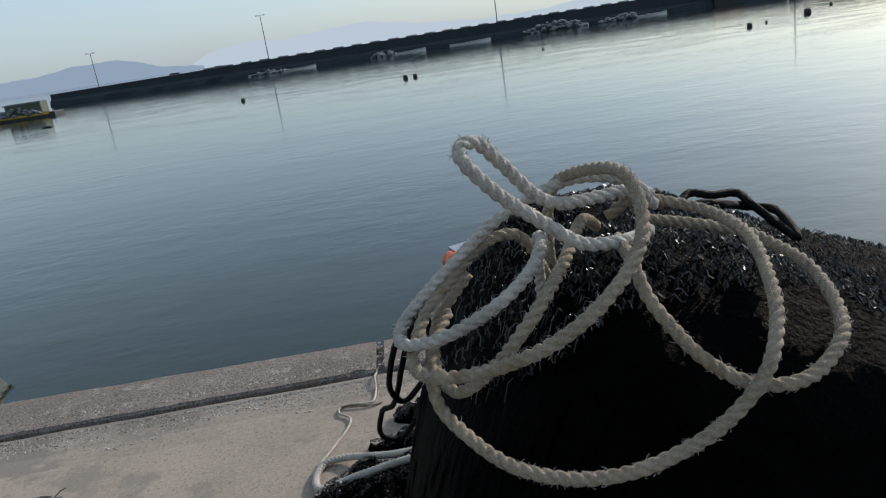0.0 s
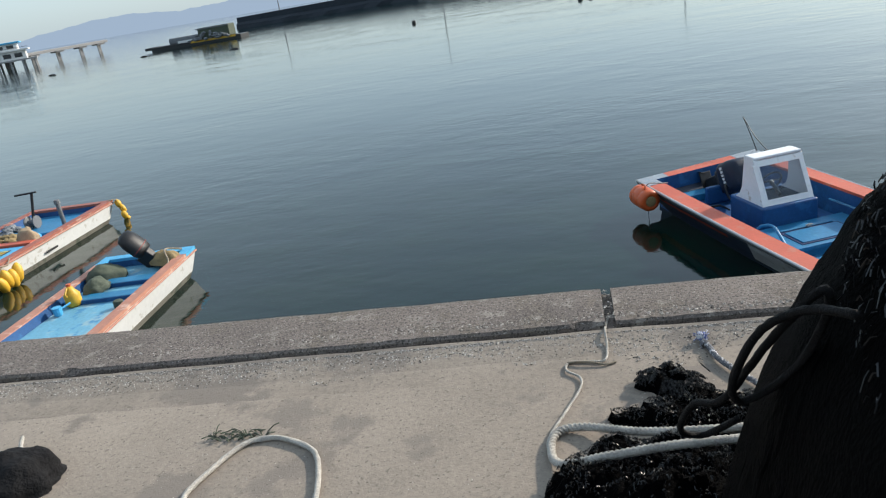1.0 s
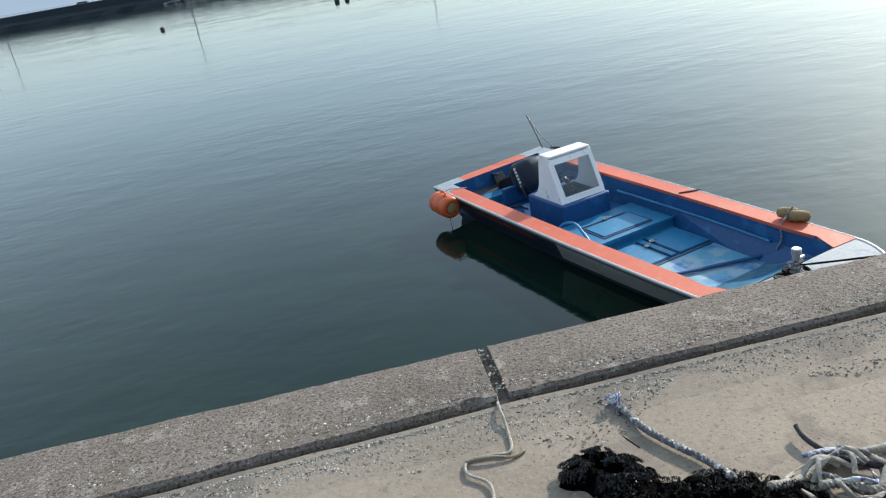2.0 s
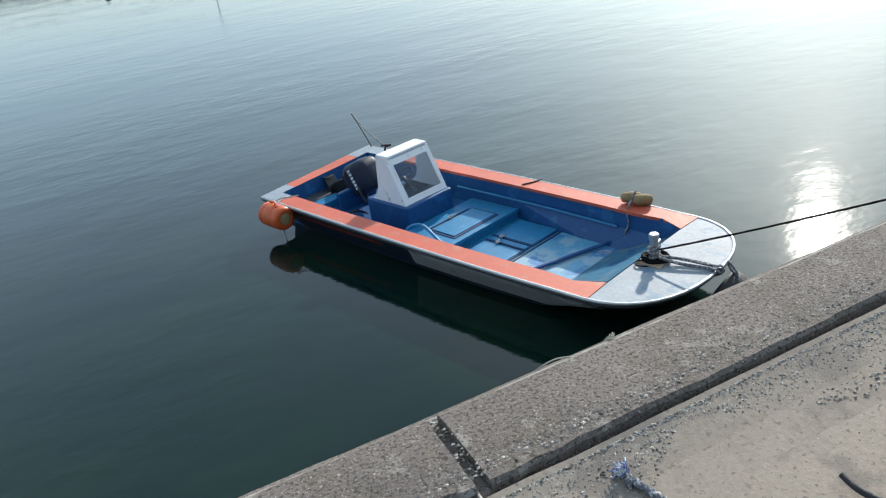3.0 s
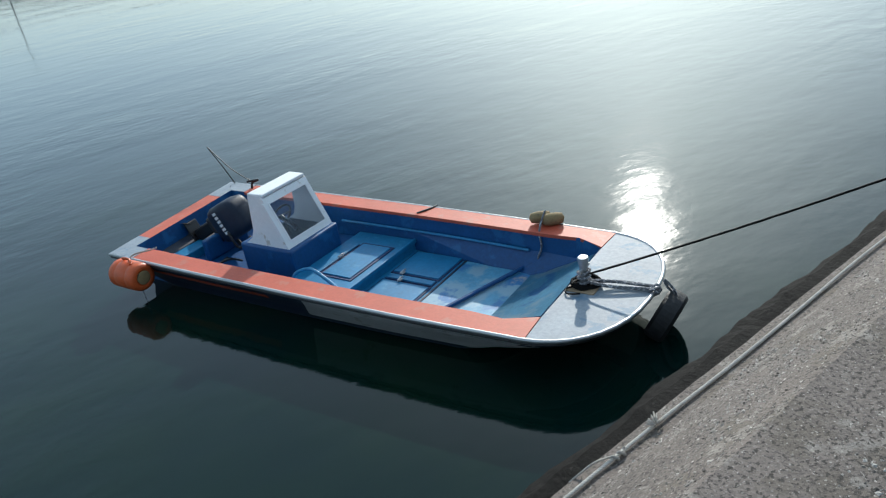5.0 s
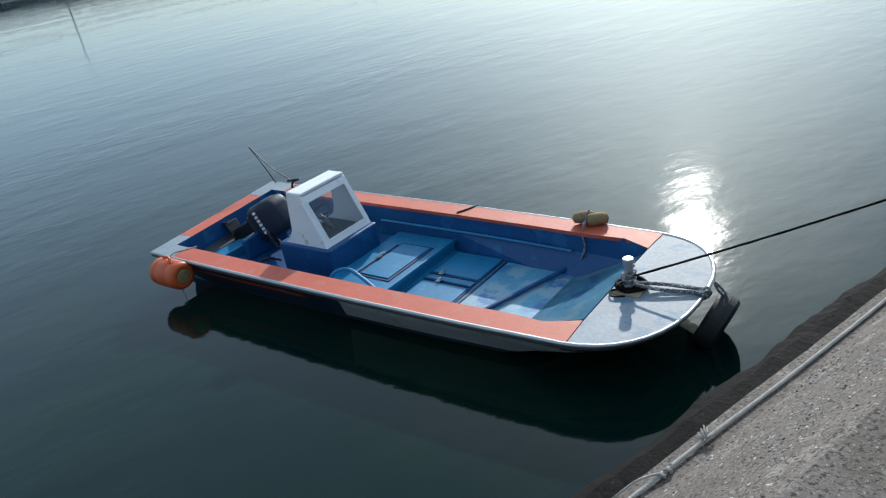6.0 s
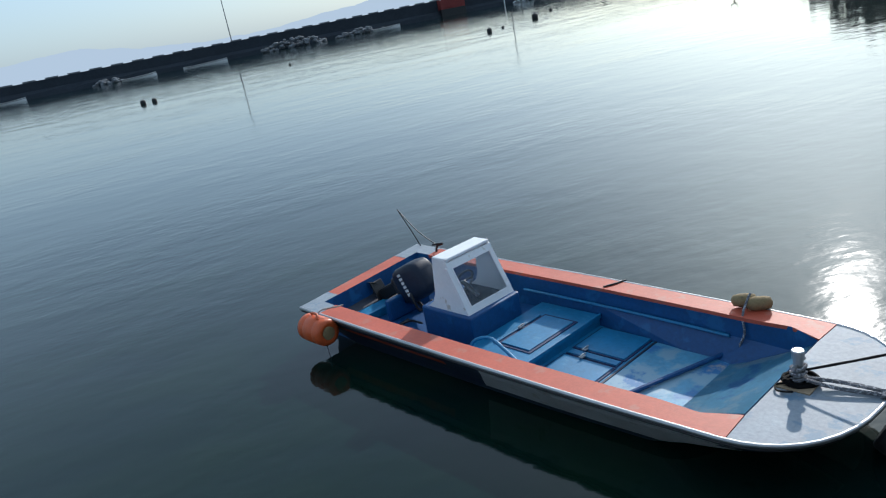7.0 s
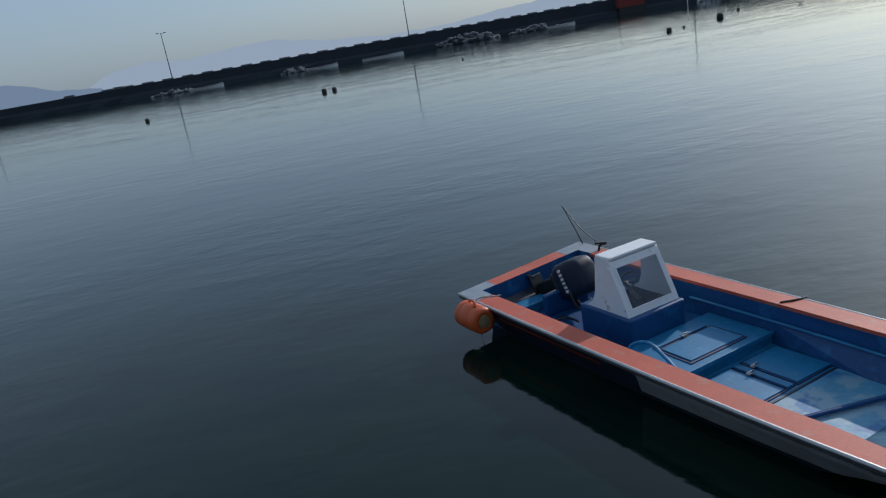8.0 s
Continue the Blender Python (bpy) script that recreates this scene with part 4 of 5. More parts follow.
part("cable", sweep(spline([(0.98, -0.2, -0.30), (1.08, -0.42, -0.26), (1.22, -0.36, -0.2), (1.2, -0.2, -0.3)], 7), 0.012, sides=6), M_BLACK, boat)
t = in_boat("loose_board", "short weathered wooden board lying on the boat's sole", "board", pose(1.14, -0.52, -0.33, 0, 0, 14))
part("plank", box(-0.18, 0.18, -0.06, 0.06, 0, 0.02, 0.004), M_WOOD, t)
part("batten", box(-0.03, 0.03, -0.07, 0.07, 0.02, 0.035, 0.003), M_PALEBOAT, t)

t = in_boat("boat_hook", "long blue painted pole lying across the sole", "pole", pose(0, 0, 0))
part("shaft", sweep([(3.64, -0.50, -0.355), (4.06, 0.64, -0.345)], 0.02, sides=8), M_BLUE, t)
part("tip", sweep([(4.06, 0.64, -0.345), (4.08, 0.69, -0.343)], 0.025, sides=8), M_DARKHULL, t)

t = in_boat("fishing_rod", "thin bent rod with a slack line at the stern", "rod", pose(0, 0, 0))
part("rod", sweep(spline([(-0.02, 0.93, 0.0), (-0.14, 0.92, 0.2), (-0.31, 0.9, 0.46)], 5), lambda s: 0.008 - 0.002 * s, sides=6), M_RUBBER, t)
part("line", sweep(spline([(-0.31, 0.9, 0.46), (0.02, 0.89, 0.22), (0.35, 0.87, 0.09)], 6), 0.0065, sides=5), M_RUBBER, t)

# orange canister hanging at the stern
can = in_boat("canister_float", "orange plastic canister hung as a fender from the stern", "canister", pose(0.60, -1.06, -0.115, 0, 90, 0))
part("body", lathe([(0.05, -0.2), (0.125, -0.195), (0.14, -0.17), (0.143, -0.10), (0.137, -0.09), (0.143, -0.08), (0.143, 0.07), (0.137, 0.08), (0.143, 0.09), (0.14, 0.16), (0.125, 0.19), (0.075, 0.195), (0.07, 0.185)], 24), M_CAN, can, smooth=True)
part("end_cap", lathe([(0.066, 0.184), (0.07, 0.20), (0.05, 0.205)], 18), M_TAN, can, "pale cap")
part("handle", sweep(spline([(-0.14, 0.03, -0.09), (-0.175, 0.0, -0.05), (-0.175, 0.0, 0.05), (-0.14, -0.03, 0.09)], 5), 0.013, sides=7), M_CAN, can)
part("lashing", sweep(spline([(-0.145, 0.0, 0.02), (-0.2, 0.06, 0.05), (-0.185, 0.2, 0.1), (-0.18, 0.28, 0.12)], 5), 0.008, sides=6), M_ROPE_PALE, can, "pale cord lashing")
part("tail_cord", sweep(spline([(0.14, 0.0, 0.1), (0.25, -0.01, 0.12), (0.4, 0.01, 0.13)], 5), 0.005, sides=5), M_ROPE_GREY, can)

# tyre fender at the bow
ty = in_boat("tyre_fender", "black tyre hung from the bow as a fender", "tyre", pose(5.53, 0.10, -0.24, 0, 90, 1) @ pose(0, 0, 0, 0, 27, 0) @ Matrix.Diagonal((0.86, 0.86, 0.95, 1)))
part("tread", lathe([(0.13, -0.075), (0.215, -0.08), (0.238, -0.055), (0.243, 0.0), (0.238, 0.055), (0.215, 0.08), (0.13, 0.075), (0.128, 0.05), (0.20, 0.045), (0.20, -0.045), (0.128, -0.05), (0.13, -0.074)], 32), M_RUBBER, ty, smooth=False)
part("hanger", sweep(spline([(-0.2, 0, 0), (-0.27, 0, -0.05), (-0.31, 0, -0.15), (-0.26, 0.0, -0.1), (-0.22, 0.02, -0.02)], 5), 0.012, sides=7), M_ROPE_GREY, ty)

fl = in_boat("net_floats", "pair of tan foam net floats tied on the gunwale", "net floats", pose(4.21, 0.87, 0.0))
for dx, dz, r in ((-0.065, 0.06, 0.054), (0.06, 0.055, 0.057)):
    part("float", lathe([(r * 0.25, -0.10), (r * 0.8, -0.085), (r, -0.035), (r, 0.035), (r * 0.8, 0.085), (r * 0.25, 0.10)], 16, pose(dx, 0, dz, 0, 90, 35)), M_TAN, fl, smooth=True)
part("cord", sweep(spline([(0, -0.02, 0.14), (-0.01, -0.1, 0.06), (0.0, -0.17, -0.02), (0.02, -0.19, -0.14), (-0.02, -0.2, -0.26), (0.0, -0.21, -0.36)], 6), 0.009, sides=8, lobes=3, twist=120, depth=0.2), M_ROPE_GREY, fl)
part("weight", lathe([(0.01, -0.04), (0.032, -0.02), (0.032, 0.02), (0.01, 0.04)], 10, pose(0, -0.21, -0.345)), M_TAN, fl)


def rope_thing(name, label, category, keys, r, material, per=10, sides=12, lobes=3, group="", depth=0.16, m=None, closed=False, pitch=5.0):
    pts = spline(keys, per, closed)
    # even steps
    step = r * (0.16 if depth >= 0.2 else 0.32)
    out = [pts[0]]
    for p in pts[1:]:
        if (p - out[-1]).length > step:
            out.append(p)
    ob = new(name, mesh_of(name, sweep(out, r, sides=sides, lobes=lobes, twist=2 * math.pi / (r * pitch * 0.8), depth=depth, closed=closed), material, True))
    if m is not None:
        ob.matrix_world = m
    return tagged(ob, label, category, group)


lash = in_boat("bow_rope", "dark rope wound on the bow post and stem", "rope")
part("lashing", sweep([(4.97 + 0.045 * math.cos(a), -0.07 + 0.045 * math.sin(a), 0.015 + 0.0065 * a) for a in np.arange(0, 20, 0.4)], 0.011, sides=8), M_ROPE_GREY, lash)
part("pile", sweep([(4.98 + 0.09 * math.cos(a) * (1 + 0.2 * math.sin(2.3 * a)), -0.06 + 0.085 * math.sin(a * 1.07), 0.012 + 0.02 * (1 + math.sin(a * 0.9))) for a in np.arange(0, 22, 0.35)], 0.013, sides=8), M_ROPE_BLACK, lash)
for dy in (-0.03, 0.05):
    part("stay", sweep(spline([(5.02, -0.07 + dy * 0.3, 0.05), (5.2, -0.03 + dy, 0.03), (5.46, 0.04 + dy * 0.5, 0.012)], 8), 0.013, sides=9, lobes=3, twist=110, depth=0.2), M_ROPE_GREY, lash)
part("knot", sweep([(5.47 + 0.03 * math.cos(a), 0.04 + 0.045 * math.sin(a * 1.3), -0.01 + 0.03 * math.sin(a)) for a in np.arange(0, 14, 0.4)], 0.012, sides=7), M_ROPE_GREY, lash)
part("tail", sweep(spline([(4.93, -0.1, 0.01), (4.86, -0.16, 0.012), (4.9, -0.23, 0.012), (4.99, -0.2, 0.012)], 6), 0.007, sides=6), M_ROPE_BLACK, lash)
MOOR_END = Vector((5.4, -0.38, 0.012))
a0 = BOAT @ Vector((4.99, -0.06, 0.10))
rope_thing("mooring_line", "thin dark twisted mooring line from the boat to the quay", "rope", [a0 + (MOOR_END - a0) * s - Vector((0, 0, 0.25 * s * (1 - s))) for s in [i / 8 for i in range(9)]], 0.0085, M_ROPE_BLACK, 6, 7, 3)


# ---- the two skiffs by the quay ----
M_BOOT = mat("stained_hull_bottom", (0.15, 0.14, 0.115), 0.7, var=0.35, scale=4, fine=30, bump=0.2, spots=[((0.07, 0.075, 0.055), 0.4, 7)])
M_REDBROWN = mat("red_brown_paint", (0.30, 0.095, 0.065), 0.6, var=0.25, scale=4, fine=40, bump=0.15, spots=[((0.42, 0.25, 0.19), 0.25, 6)])


def skiff(m, length, w, cap_mat, label, deck_mat):
    t = thing("fishing_skiff", label, "boat", m, "fishing skiffs by the quay")

    def edge(ins, z, st):
        h = [(x, (w / 2 - ins) * (1 - max(0, (x - length * 0.6) / (length * 0.4)) ** 2.2 * 0.8)) for x in np.linspace(st, length, 14)]
        return [(x, y, z + 0.12 * max(0, x / length - 0.5) * (z > -0.3)) for x, y in h] + [(x, -y, z + 0.12 * max(0, x / length - 0.5) * (z > -0.3)) for x, y in h[::-1]]
    part("hull", loft([edge(0.0, -0.03, 0), edge(0.02, -0.12, 0.02), edge(0.065, -0.315, 0.13)]), M_HULL, t, "off-white painted hull")
    part("hull_bottom", loft([edge(0.065, -0.315, 0.13), edge(0.12, -0.45, 0.22), edge(0.2, -0.62, 0.35)], cap_last=True), M_BOOT, t, "stained grey-brown hull bottom")
    part("inner_side", loft([edge(0.13, -0.005, 0.14), edge(0.15, -0.16, 0.16)]), M_BLUE, t)
    part("sole", loft([edge(0.15, -0.20, 0.15), edge(0.15, -0.12, 0.15)], True, True), deck_mat, t, "pale blue painted sole")
    for s in (0, 1):
        e0, e1 = edge(-0.012, 0, 0.32), edge(0.13, 0, 0.32)
        n = 14
        a, b = ([(p[0], p[1]) for p in e0[:n]], [(p[0], p[1]) for p in e1[:n]]) if s == 0 else ([(p[0], p[1]) for p in e0[n:]], [(p[0], p[1]) for p in e1[n:]])
        part("gunwale", band(a, b, -0.03, 0.012), cap_mat, t, "faded painted gunwale")
    part("stern_cap", band([(0, -w / 2 - 0.01), (0, w / 2 + 0.01)], [(0.15, -w / 2 - 0.01), (0.15, w / 2 + 0.01)], -0.03, 0.014), M_CYAN if cap_mat is M_PINK else M_REDBROWN, t, "painted stern cap")
    for s in (-1, 1):
        part("quarter_cap", band([(0.152, s * (w / 2 + 0.01)), (0.318, s * (w / 2 + 0.01))], [(0.152, s * (w / 2 - 0.13)), (0.318, s * (w / 2 - 0.13))], -0.03, 0.013), M_CYAN if cap_mat is M_PINK else M_REDBROWN, t)
        part("rub_strip", sweep([(x, s * (w / 2 + 0.012) * (1 - max(0, (x - length * 0.6) / (length * 0.4)) ** 2.2 * 0.8), -0.05) for x in np.linspace(0, length * 0.95, 14)], 0.014, sides=6), M_PINK, t)
    return t


M_SKIFFBLUE = mat("sun_bleached_cyan_paint", (0.13, 0.36, 0.50), 0.55, var=0.25, scale=3, fine=25, bump=0.12, spots=[((0.26, 0.42, 0.48), 0.35, 3), ((0.05, 0.24, 0.44), 0.3, 4)])
S1 = pose(-6.18, 6.17, GW, 0, 0, -86.5)
sk = skiff(S1, 4.6, 1.36, M_PINK, "blue and white skiff with faded red gunwales", M_SKIFFBLUE)
for x0, x1, y0, y1 in ((0.75, 0.95, -0.5, 0.5), (1.25, 1.45, -0.52, 0.52)):
    part("thwart", box(x0, x1, y0, y1, -0.12, -0.06, 0.01), M_LBLUE, sk)
    part("riser", box(x1, x1 + 0.012, y0 + 0.06, y1 - 0.06, -0.12, -0.065), M_BLUE, sk)
for x, y in ((2.25, -0.3), (2.25, 0.24), (2.62, -0.02)):
    part("slot", box(x, x + 0.07, y - 0.2, y + 0.2, -0.121, -0.112), M_DARKHULL, sk)
m1 = thing("outboard_motor", "black outboard motor with red trim tilted at the stern", "outboard motor", S1 @ pose(0.26, 0.08, 0.10, 36, 14, 0) @ Matrix.Diagonal((0.85, 0.85, 0.85, 1)))
part("cowling", lathe([(0.08, -0.02), (0.14, 0.0), (0.165, 0.1), (0.16, 0.3), (0.13, 0.42), (0.05, 0.46)], 18, Matrix.Diagonal((1.25, 0.82, 1, 1))), M_BLACK, m1, smooth=True)
part("trim_band", lathe([(0.166, 0.10), (0.168, 0.106), (0.166, 0.112)], 18, Matrix.Diagonal((1.25, 0.82, 1, 1))), M_RED, m1, "red trim line")
part("leg", box(-0.08, 0.08, -0.06, 0.06, -0.5, 0.0, 0.03), M_BLACK, m1)
part("gearcase", lathe([(0.02, -0.2), (0.06, -0.1), (0.06, 0.08), (0.03, 0.16)], 10, pose(0, 0, -0.55, 0, 90)), M_PALEBOAT, m1)
part("bracket", box(0.0, 0.14, -0.14, 0.14, -0.25, 0.02, 0.02), M_BLACK, m1)


def cloth_lump(name, label, category, m, sx, sy, sz, material, seed):
    bm = bmesh.new()
    bmesh.ops.create_icosphere(bm, subdivisions=4, radius=1)
    for v in bm.verts:
        p = v.co.copy()
        k = 1 + 0.22 * noise.noise(p * 1.7 + Vector((seed, 0, 0))) + 0.10 * noise.noise(p * 4.5 + Vector((0, seed, 0)))
        v.co = Vector((p.x * sx * k, p.y * sy * k, max(-0.02, p.z) * sz * k))
    ob = new(name, mesh_of(name, bm, material, True))
    ob.matrix_world = m
    return tagged(ob, label, category)


cloth_lump("canvas_sack", "olive canvas bundle lying across the skiff", "canvas", S1 @ pose(0.66, -0.34, -0.12, 0, 0, -40), 0.30, 0.18, 0.24, M_TARP, 3)
cloth_lump("canvas_sack", "grey green sack slumped on the skiff's sole", "canvas", S1 @ pose(1.08, -0.25, -0.08, 0, 0, -10), 0.2, 0.15, 0.16, M_TARP, 8)
cloth_lump("net_sack", "tan net bundle heaped at the skiff's stern", "net", S1 @ pose(0.34, 0.40, -0.06, 0, 0, 80), 0.24, 0.15, 0.16, M_TAN, 5)
jug = thing("yellow_jug", "yellow and orange plastic jug on the skiff's sole", "jug", S1 @ pose(1.45, -0.36, -0.12))
part("body", lathe([(0.07, 0), (0.1, 0.03), (0.1, 0.16), (0.05, 0.23), (0.03, 0.27)], 14), M_YELLOW, jug, smooth=True)
part("cap", lathe([(0.03, 0.27), (0.03, 0.3)], 10), M_CAN, jug)
part("handle", sweep(spline([(0.09, 0, 0.15), (0.12, 0, 0.2), (0.05, 0, 0.26)], 4), 0.012, sides=6), M_YELLOW, jug)
t = thing("bailer", "small blue plastic bailer on the skiff's sole", "bailer", S1 @ pose(1.75, -0.4, -0.12, 0, 0, 150))
part("cup", lathe([(0.03, 0), (0.05, 0.02), (0.06, 0.12)], 12), M_CYAN, t)
part("grip", sweep([(0.05, 0, 0.08), (0.18, 0, 0.1)], 0.012, sides=6), M_CYAN, t)
t = thing("tin", "small dark tin lying on the sole", "tin", S1 @ pose(1.7, 0.38, -0.12))
part("can", lathe([(0.06, 0), (0.06, 0.09), (0.05, 0.1)], 12), M_TARP, t)
rope_thing("loose_rope", "loose cords over the skiff's stern", "rope", [S1 @ Vector(p) for p in ((0.12, 0.55, 0.03), (0.34, 0.42, 0.12), (0.6, 0.56, 0.02), (0.7, 0.45, -0.08), (0.8, 0.5, -0.1))], 0.012, M_ROPE, 8, 8)

M_TANPALE = mat("pale_yellow_paint", (0.45, 0.46, 0.2), 0.6, var=0.2, scale=8, fine=50, bump=0.1)
S2 = pose(-9.83, 9.66, GW, 0, 0, -88.5)
sk2 = skiff(S2, 5.2, 1.72, M_REDBROWN, "white fishing skiff with red-brown gunwales and gear aboard", M_LBLUE)
part("mark", box(1.9, 2.2, 0.845, 0.865, -0.24, -0.21), M_BLACK, sk2, "short black mark")
for x0, x1 in ((1.3, 1.55), (2.6, 2.9)):
    part("thwart", box(x0, x1, -0.7, 0.7, -0.12, -0.06, 0.01), M_LBLUE, sk2)
t = thing("mast_winch", "thin dark T-shaped winch mast on the skiff", "mast", S2 @ pose(0.85, -0.3, -0.12))
part("mast", sweep([(0, 0, 0), (-0.12, 0.1, 0.62)], 0.025, sides=8), M_BLACK, t)
part("arm", sweep([(-0.12, -0.25, 0.62), (-0.12, 0.2, 0.64)], 0.018, sides=7), M_BLACK, t)
part("drum", lathe([(0.12, -0.1), (0.12, -0.08), (0.05, -0.07), (0.05, 0.07), (0.12, 0.08), (0.12, 0.1)], 14, pose(0.05, 0.05, 0.12, 90)), M_POST, t)
t = thing("stern_post", "short grey stern post on the skiff", "post", S2 @ pose(1.0, 0.45, -0.12))
part("post", lathe([(0.04, 0), (0.04, 0.42), (0.06, 0.43), (0.05, 0.5)], 10), M_POST, t)
lump_heap("gear_heap", M_TAN, "tan ropes and floats heaped in the skiff", "fishing gear", S2 @ pose(1.9, -0.15, -0.11), 0.42, 0.36, 0.16, 45, 21, 0.07)
lump_heap("gear_heap", M_NETGREY, "grey nets heaped in the skiff", "fishing gear", S2 @ pose(1.45, -0.4, -0.11), 0.4, 0.25, 0.22, 40, 22, 0.07)
cloth_lump("basket_sack", "pale brown sack standing in the skiff", "sack", S2 @ pose(2.0, 0.45, -0.12), 0.17, 0.2, 0.3, M_WOOD, 12)
cloth_lump("blue_tarp", "small blue tarpaulin folded in the skiff", "tarpaulin", S2 @ pose(1.75, 0.3, -0.12), 0.22, 0.15, 0.12, M_CYAN, 15)
part("foredeck", box(2.35, 3.35, -0.70, 0.70, -0.12, -0.02, 0.01), M_CYAN, sk2, "bright blue raised deck")
for x0 in (2.17, 3.36):
    part("coaming", box(x0, x0 + 0.17, -0.72, 0.72, -0.12, 0.02, 0.01), M_ORANGE, sk2, "orange painted coaming")
plate = part("name_board", box(2.55, 2.8, 0.12, 0.52, -0.018, -0.012), M_BLACK, sk2, "small framed sign board")
for k in range(3):
    part("lettering_bar", box(2.58 + 0.072 * k, 2.625 + 0.072 * k, 0.15, 0.49, -0.012, -0.008), M_YELLOW if k % 2 else M_TANPALE, plate)
t = thing("crate", "green plastic crate on the skiff's foredeck", "crate", S2 @ pose(3.85, -0.1, -0.12, 0, 0, 12))
M_GREEN = mat("green_plastic", (0.05, 0.24, 0.16), 0.5, var=0.2, scale=8, fine=50, bump=0.1)
for a in ((-0.3, 0.3, -0.2, -0.18), (-0.3, 0.3, 0.18, 0.2), (-0.3, -0.28, -0.18, 0.18), (0.28, 0.3, -0.18, 0.18)):
    part("wall", box(*a, 0, 0.2), M_GREEN, t)
part("bottom", box(-0.28, 0.28, -0.18, 0.18, 0.0, 0.02), M_GREEN, t)
fg = thing("hanging_floats", "string of yellow floats hung over the skiff's corner", "floats", S2 @ pose(0.0, 0.9, 0.0))
for k in range(4):
    part("float", lathe([(0.01, -0.09), (0.05, -0.06), (0.06, 0.0), (0.05, 0.06), (0.01, 0.09)], 12, pose(-0.03 - 0.05 * (k % 2), 0.05 + 0.03 * k, -0.08 - 0.12 * k, 15, 10 * (k % 2))), M_YELLOW, fg, smooth=True)
part("cord", sweep(spline([(0.1, -0.05, 0.03), (0.0, 0.04, 0.0), (-0.05, 0.1, -0.2), (-0.06, 0.15, -0.5)], 5), 0.012, sides=6), M_ROPE, fg)
fg = thing("hanging_floats", "cluster of yellow oval floats tied along the skiff's side", "floats", S2 @ pose(3.25, 0.86, -0.02))
for k in range(4):
    part("float", lathe([(0.02, -0.16), (0.07, -0.1), (0.085, 0.0), (0.07, 0.1), (0.02, 0.16)], 12, pose(-0.13 + 0.13 * k, 0.11, -0.2 - 0.05 * (k % 2), 0, 12 * (k - 1))), M_YELLOW, fg, smooth=True)
part("cord", sweep([(-0.2, 0.0, 0.03), (0.0, 0.1, -0.02), (0.35, 0.0, 0.03)], 0.012, sides=6), M_ROPE, fg)

# ---- black net heap with the coiled rope ----
M_TWINE = mat("stiff_black_twine", (0.004, 0.004, 0.0045), 0.3, spec=0.5, var=0.3, scale=20, fine=150, bump=0.0)
HX, HY, HA, HH = 1.15, -2.2, 1.10, 1.18


def heap_z(x, y):
    r = (abs((x - HX) / HA) ** 3 + abs((y - HY) / (0.95 if y > HY else 0.68)) ** 3) ** (1 / 3)
    base = (HH - 0.25 * max(0.0, x - 0.5) - 0.24 * max(0.0, x - 0.85)) * (1 - min(1.0, r) ** 6.0)
    rip = 0.05 * noise.noise((x * 2.6, y * 2.6, 1)) + 0.025 * noise.noise((x * 7, y * 7, 3))
    return base + rip * min(1.0, base * 2.5)


bm = bmesh.new()
N = 150
grid = []
for i in range(N + 1):
    row = []
    for j in range(N + 1):
        u, v = -1.04 + 2.08 * i / N, -1.04 + 2.08 * j / N
        # denser towards the rim
        u, v = math.copysign(abs(u) ** 0.8, u), math.copysign(abs(v) ** 0.8, v)
        x, y = HX + u * HA, HY + v * (0.95 if v > 0 else 0.68)
        z = heap_z(x, y)
        n1 = 0.016 * noise.noise((x * 24, y * 24, z * 24)) + 0.012 * noise.noise((x * 55, y * 55, z * 55))
        row.append(bm.verts.new((x + n1 * 0.6, y + n1, max(-0.02, z - 0.02) + n1)))
    grid.append(row)
for i in range(N):
    for j in range(N):
        bm.faces.new((grid[i][j], grid[i + 1][j], grid[i + 1][j + 1], grid[i][j + 1]))
net = thing("net_pile", "tall glossy black heap of fishing net on the quay", "fishing net")
part("mass", bm, M_BLACKNET, net)
# loose mesh twine over the heap
random.seed(5)
bm = bmesh.new()
for k in range(30000):
    x, y = random.uniform(HX - HA, HX + HA), random.uniform(HY - 0.68, HY + 0.95)
    z = heap_z(x, y)
    if z < 0.75 or (y < HY - 0.30 and x < 0.95) or (z < 0.95 and random.random() < 0.6):
        continue
    a = random.random() * 6.283
    l = random.uniform(0.003, 0.011)
    if abs(heap_z(x + 0.02, y) - z) + abs(heap_z(x, y + 0.02) - z) > 0.035:
        continue
    pts = []
    for s in (-1, 0, 1):
        px, py = x + math.cos(a) * l * s, y + math.sin(a) * l * s
        pts.append((px, py, heap_z(px, py) - 0.016 + 0.008 * (1 - s * s) + random.uniform(0, 0.007)))
    add_sweep(bm, pts, random.uniform(0.0009, 0.0016), sides=3, cap=False)
tw = part("twine", bm, M_TWINE, net, "stiff black twine ends")
tw["kind"] = "stuff"


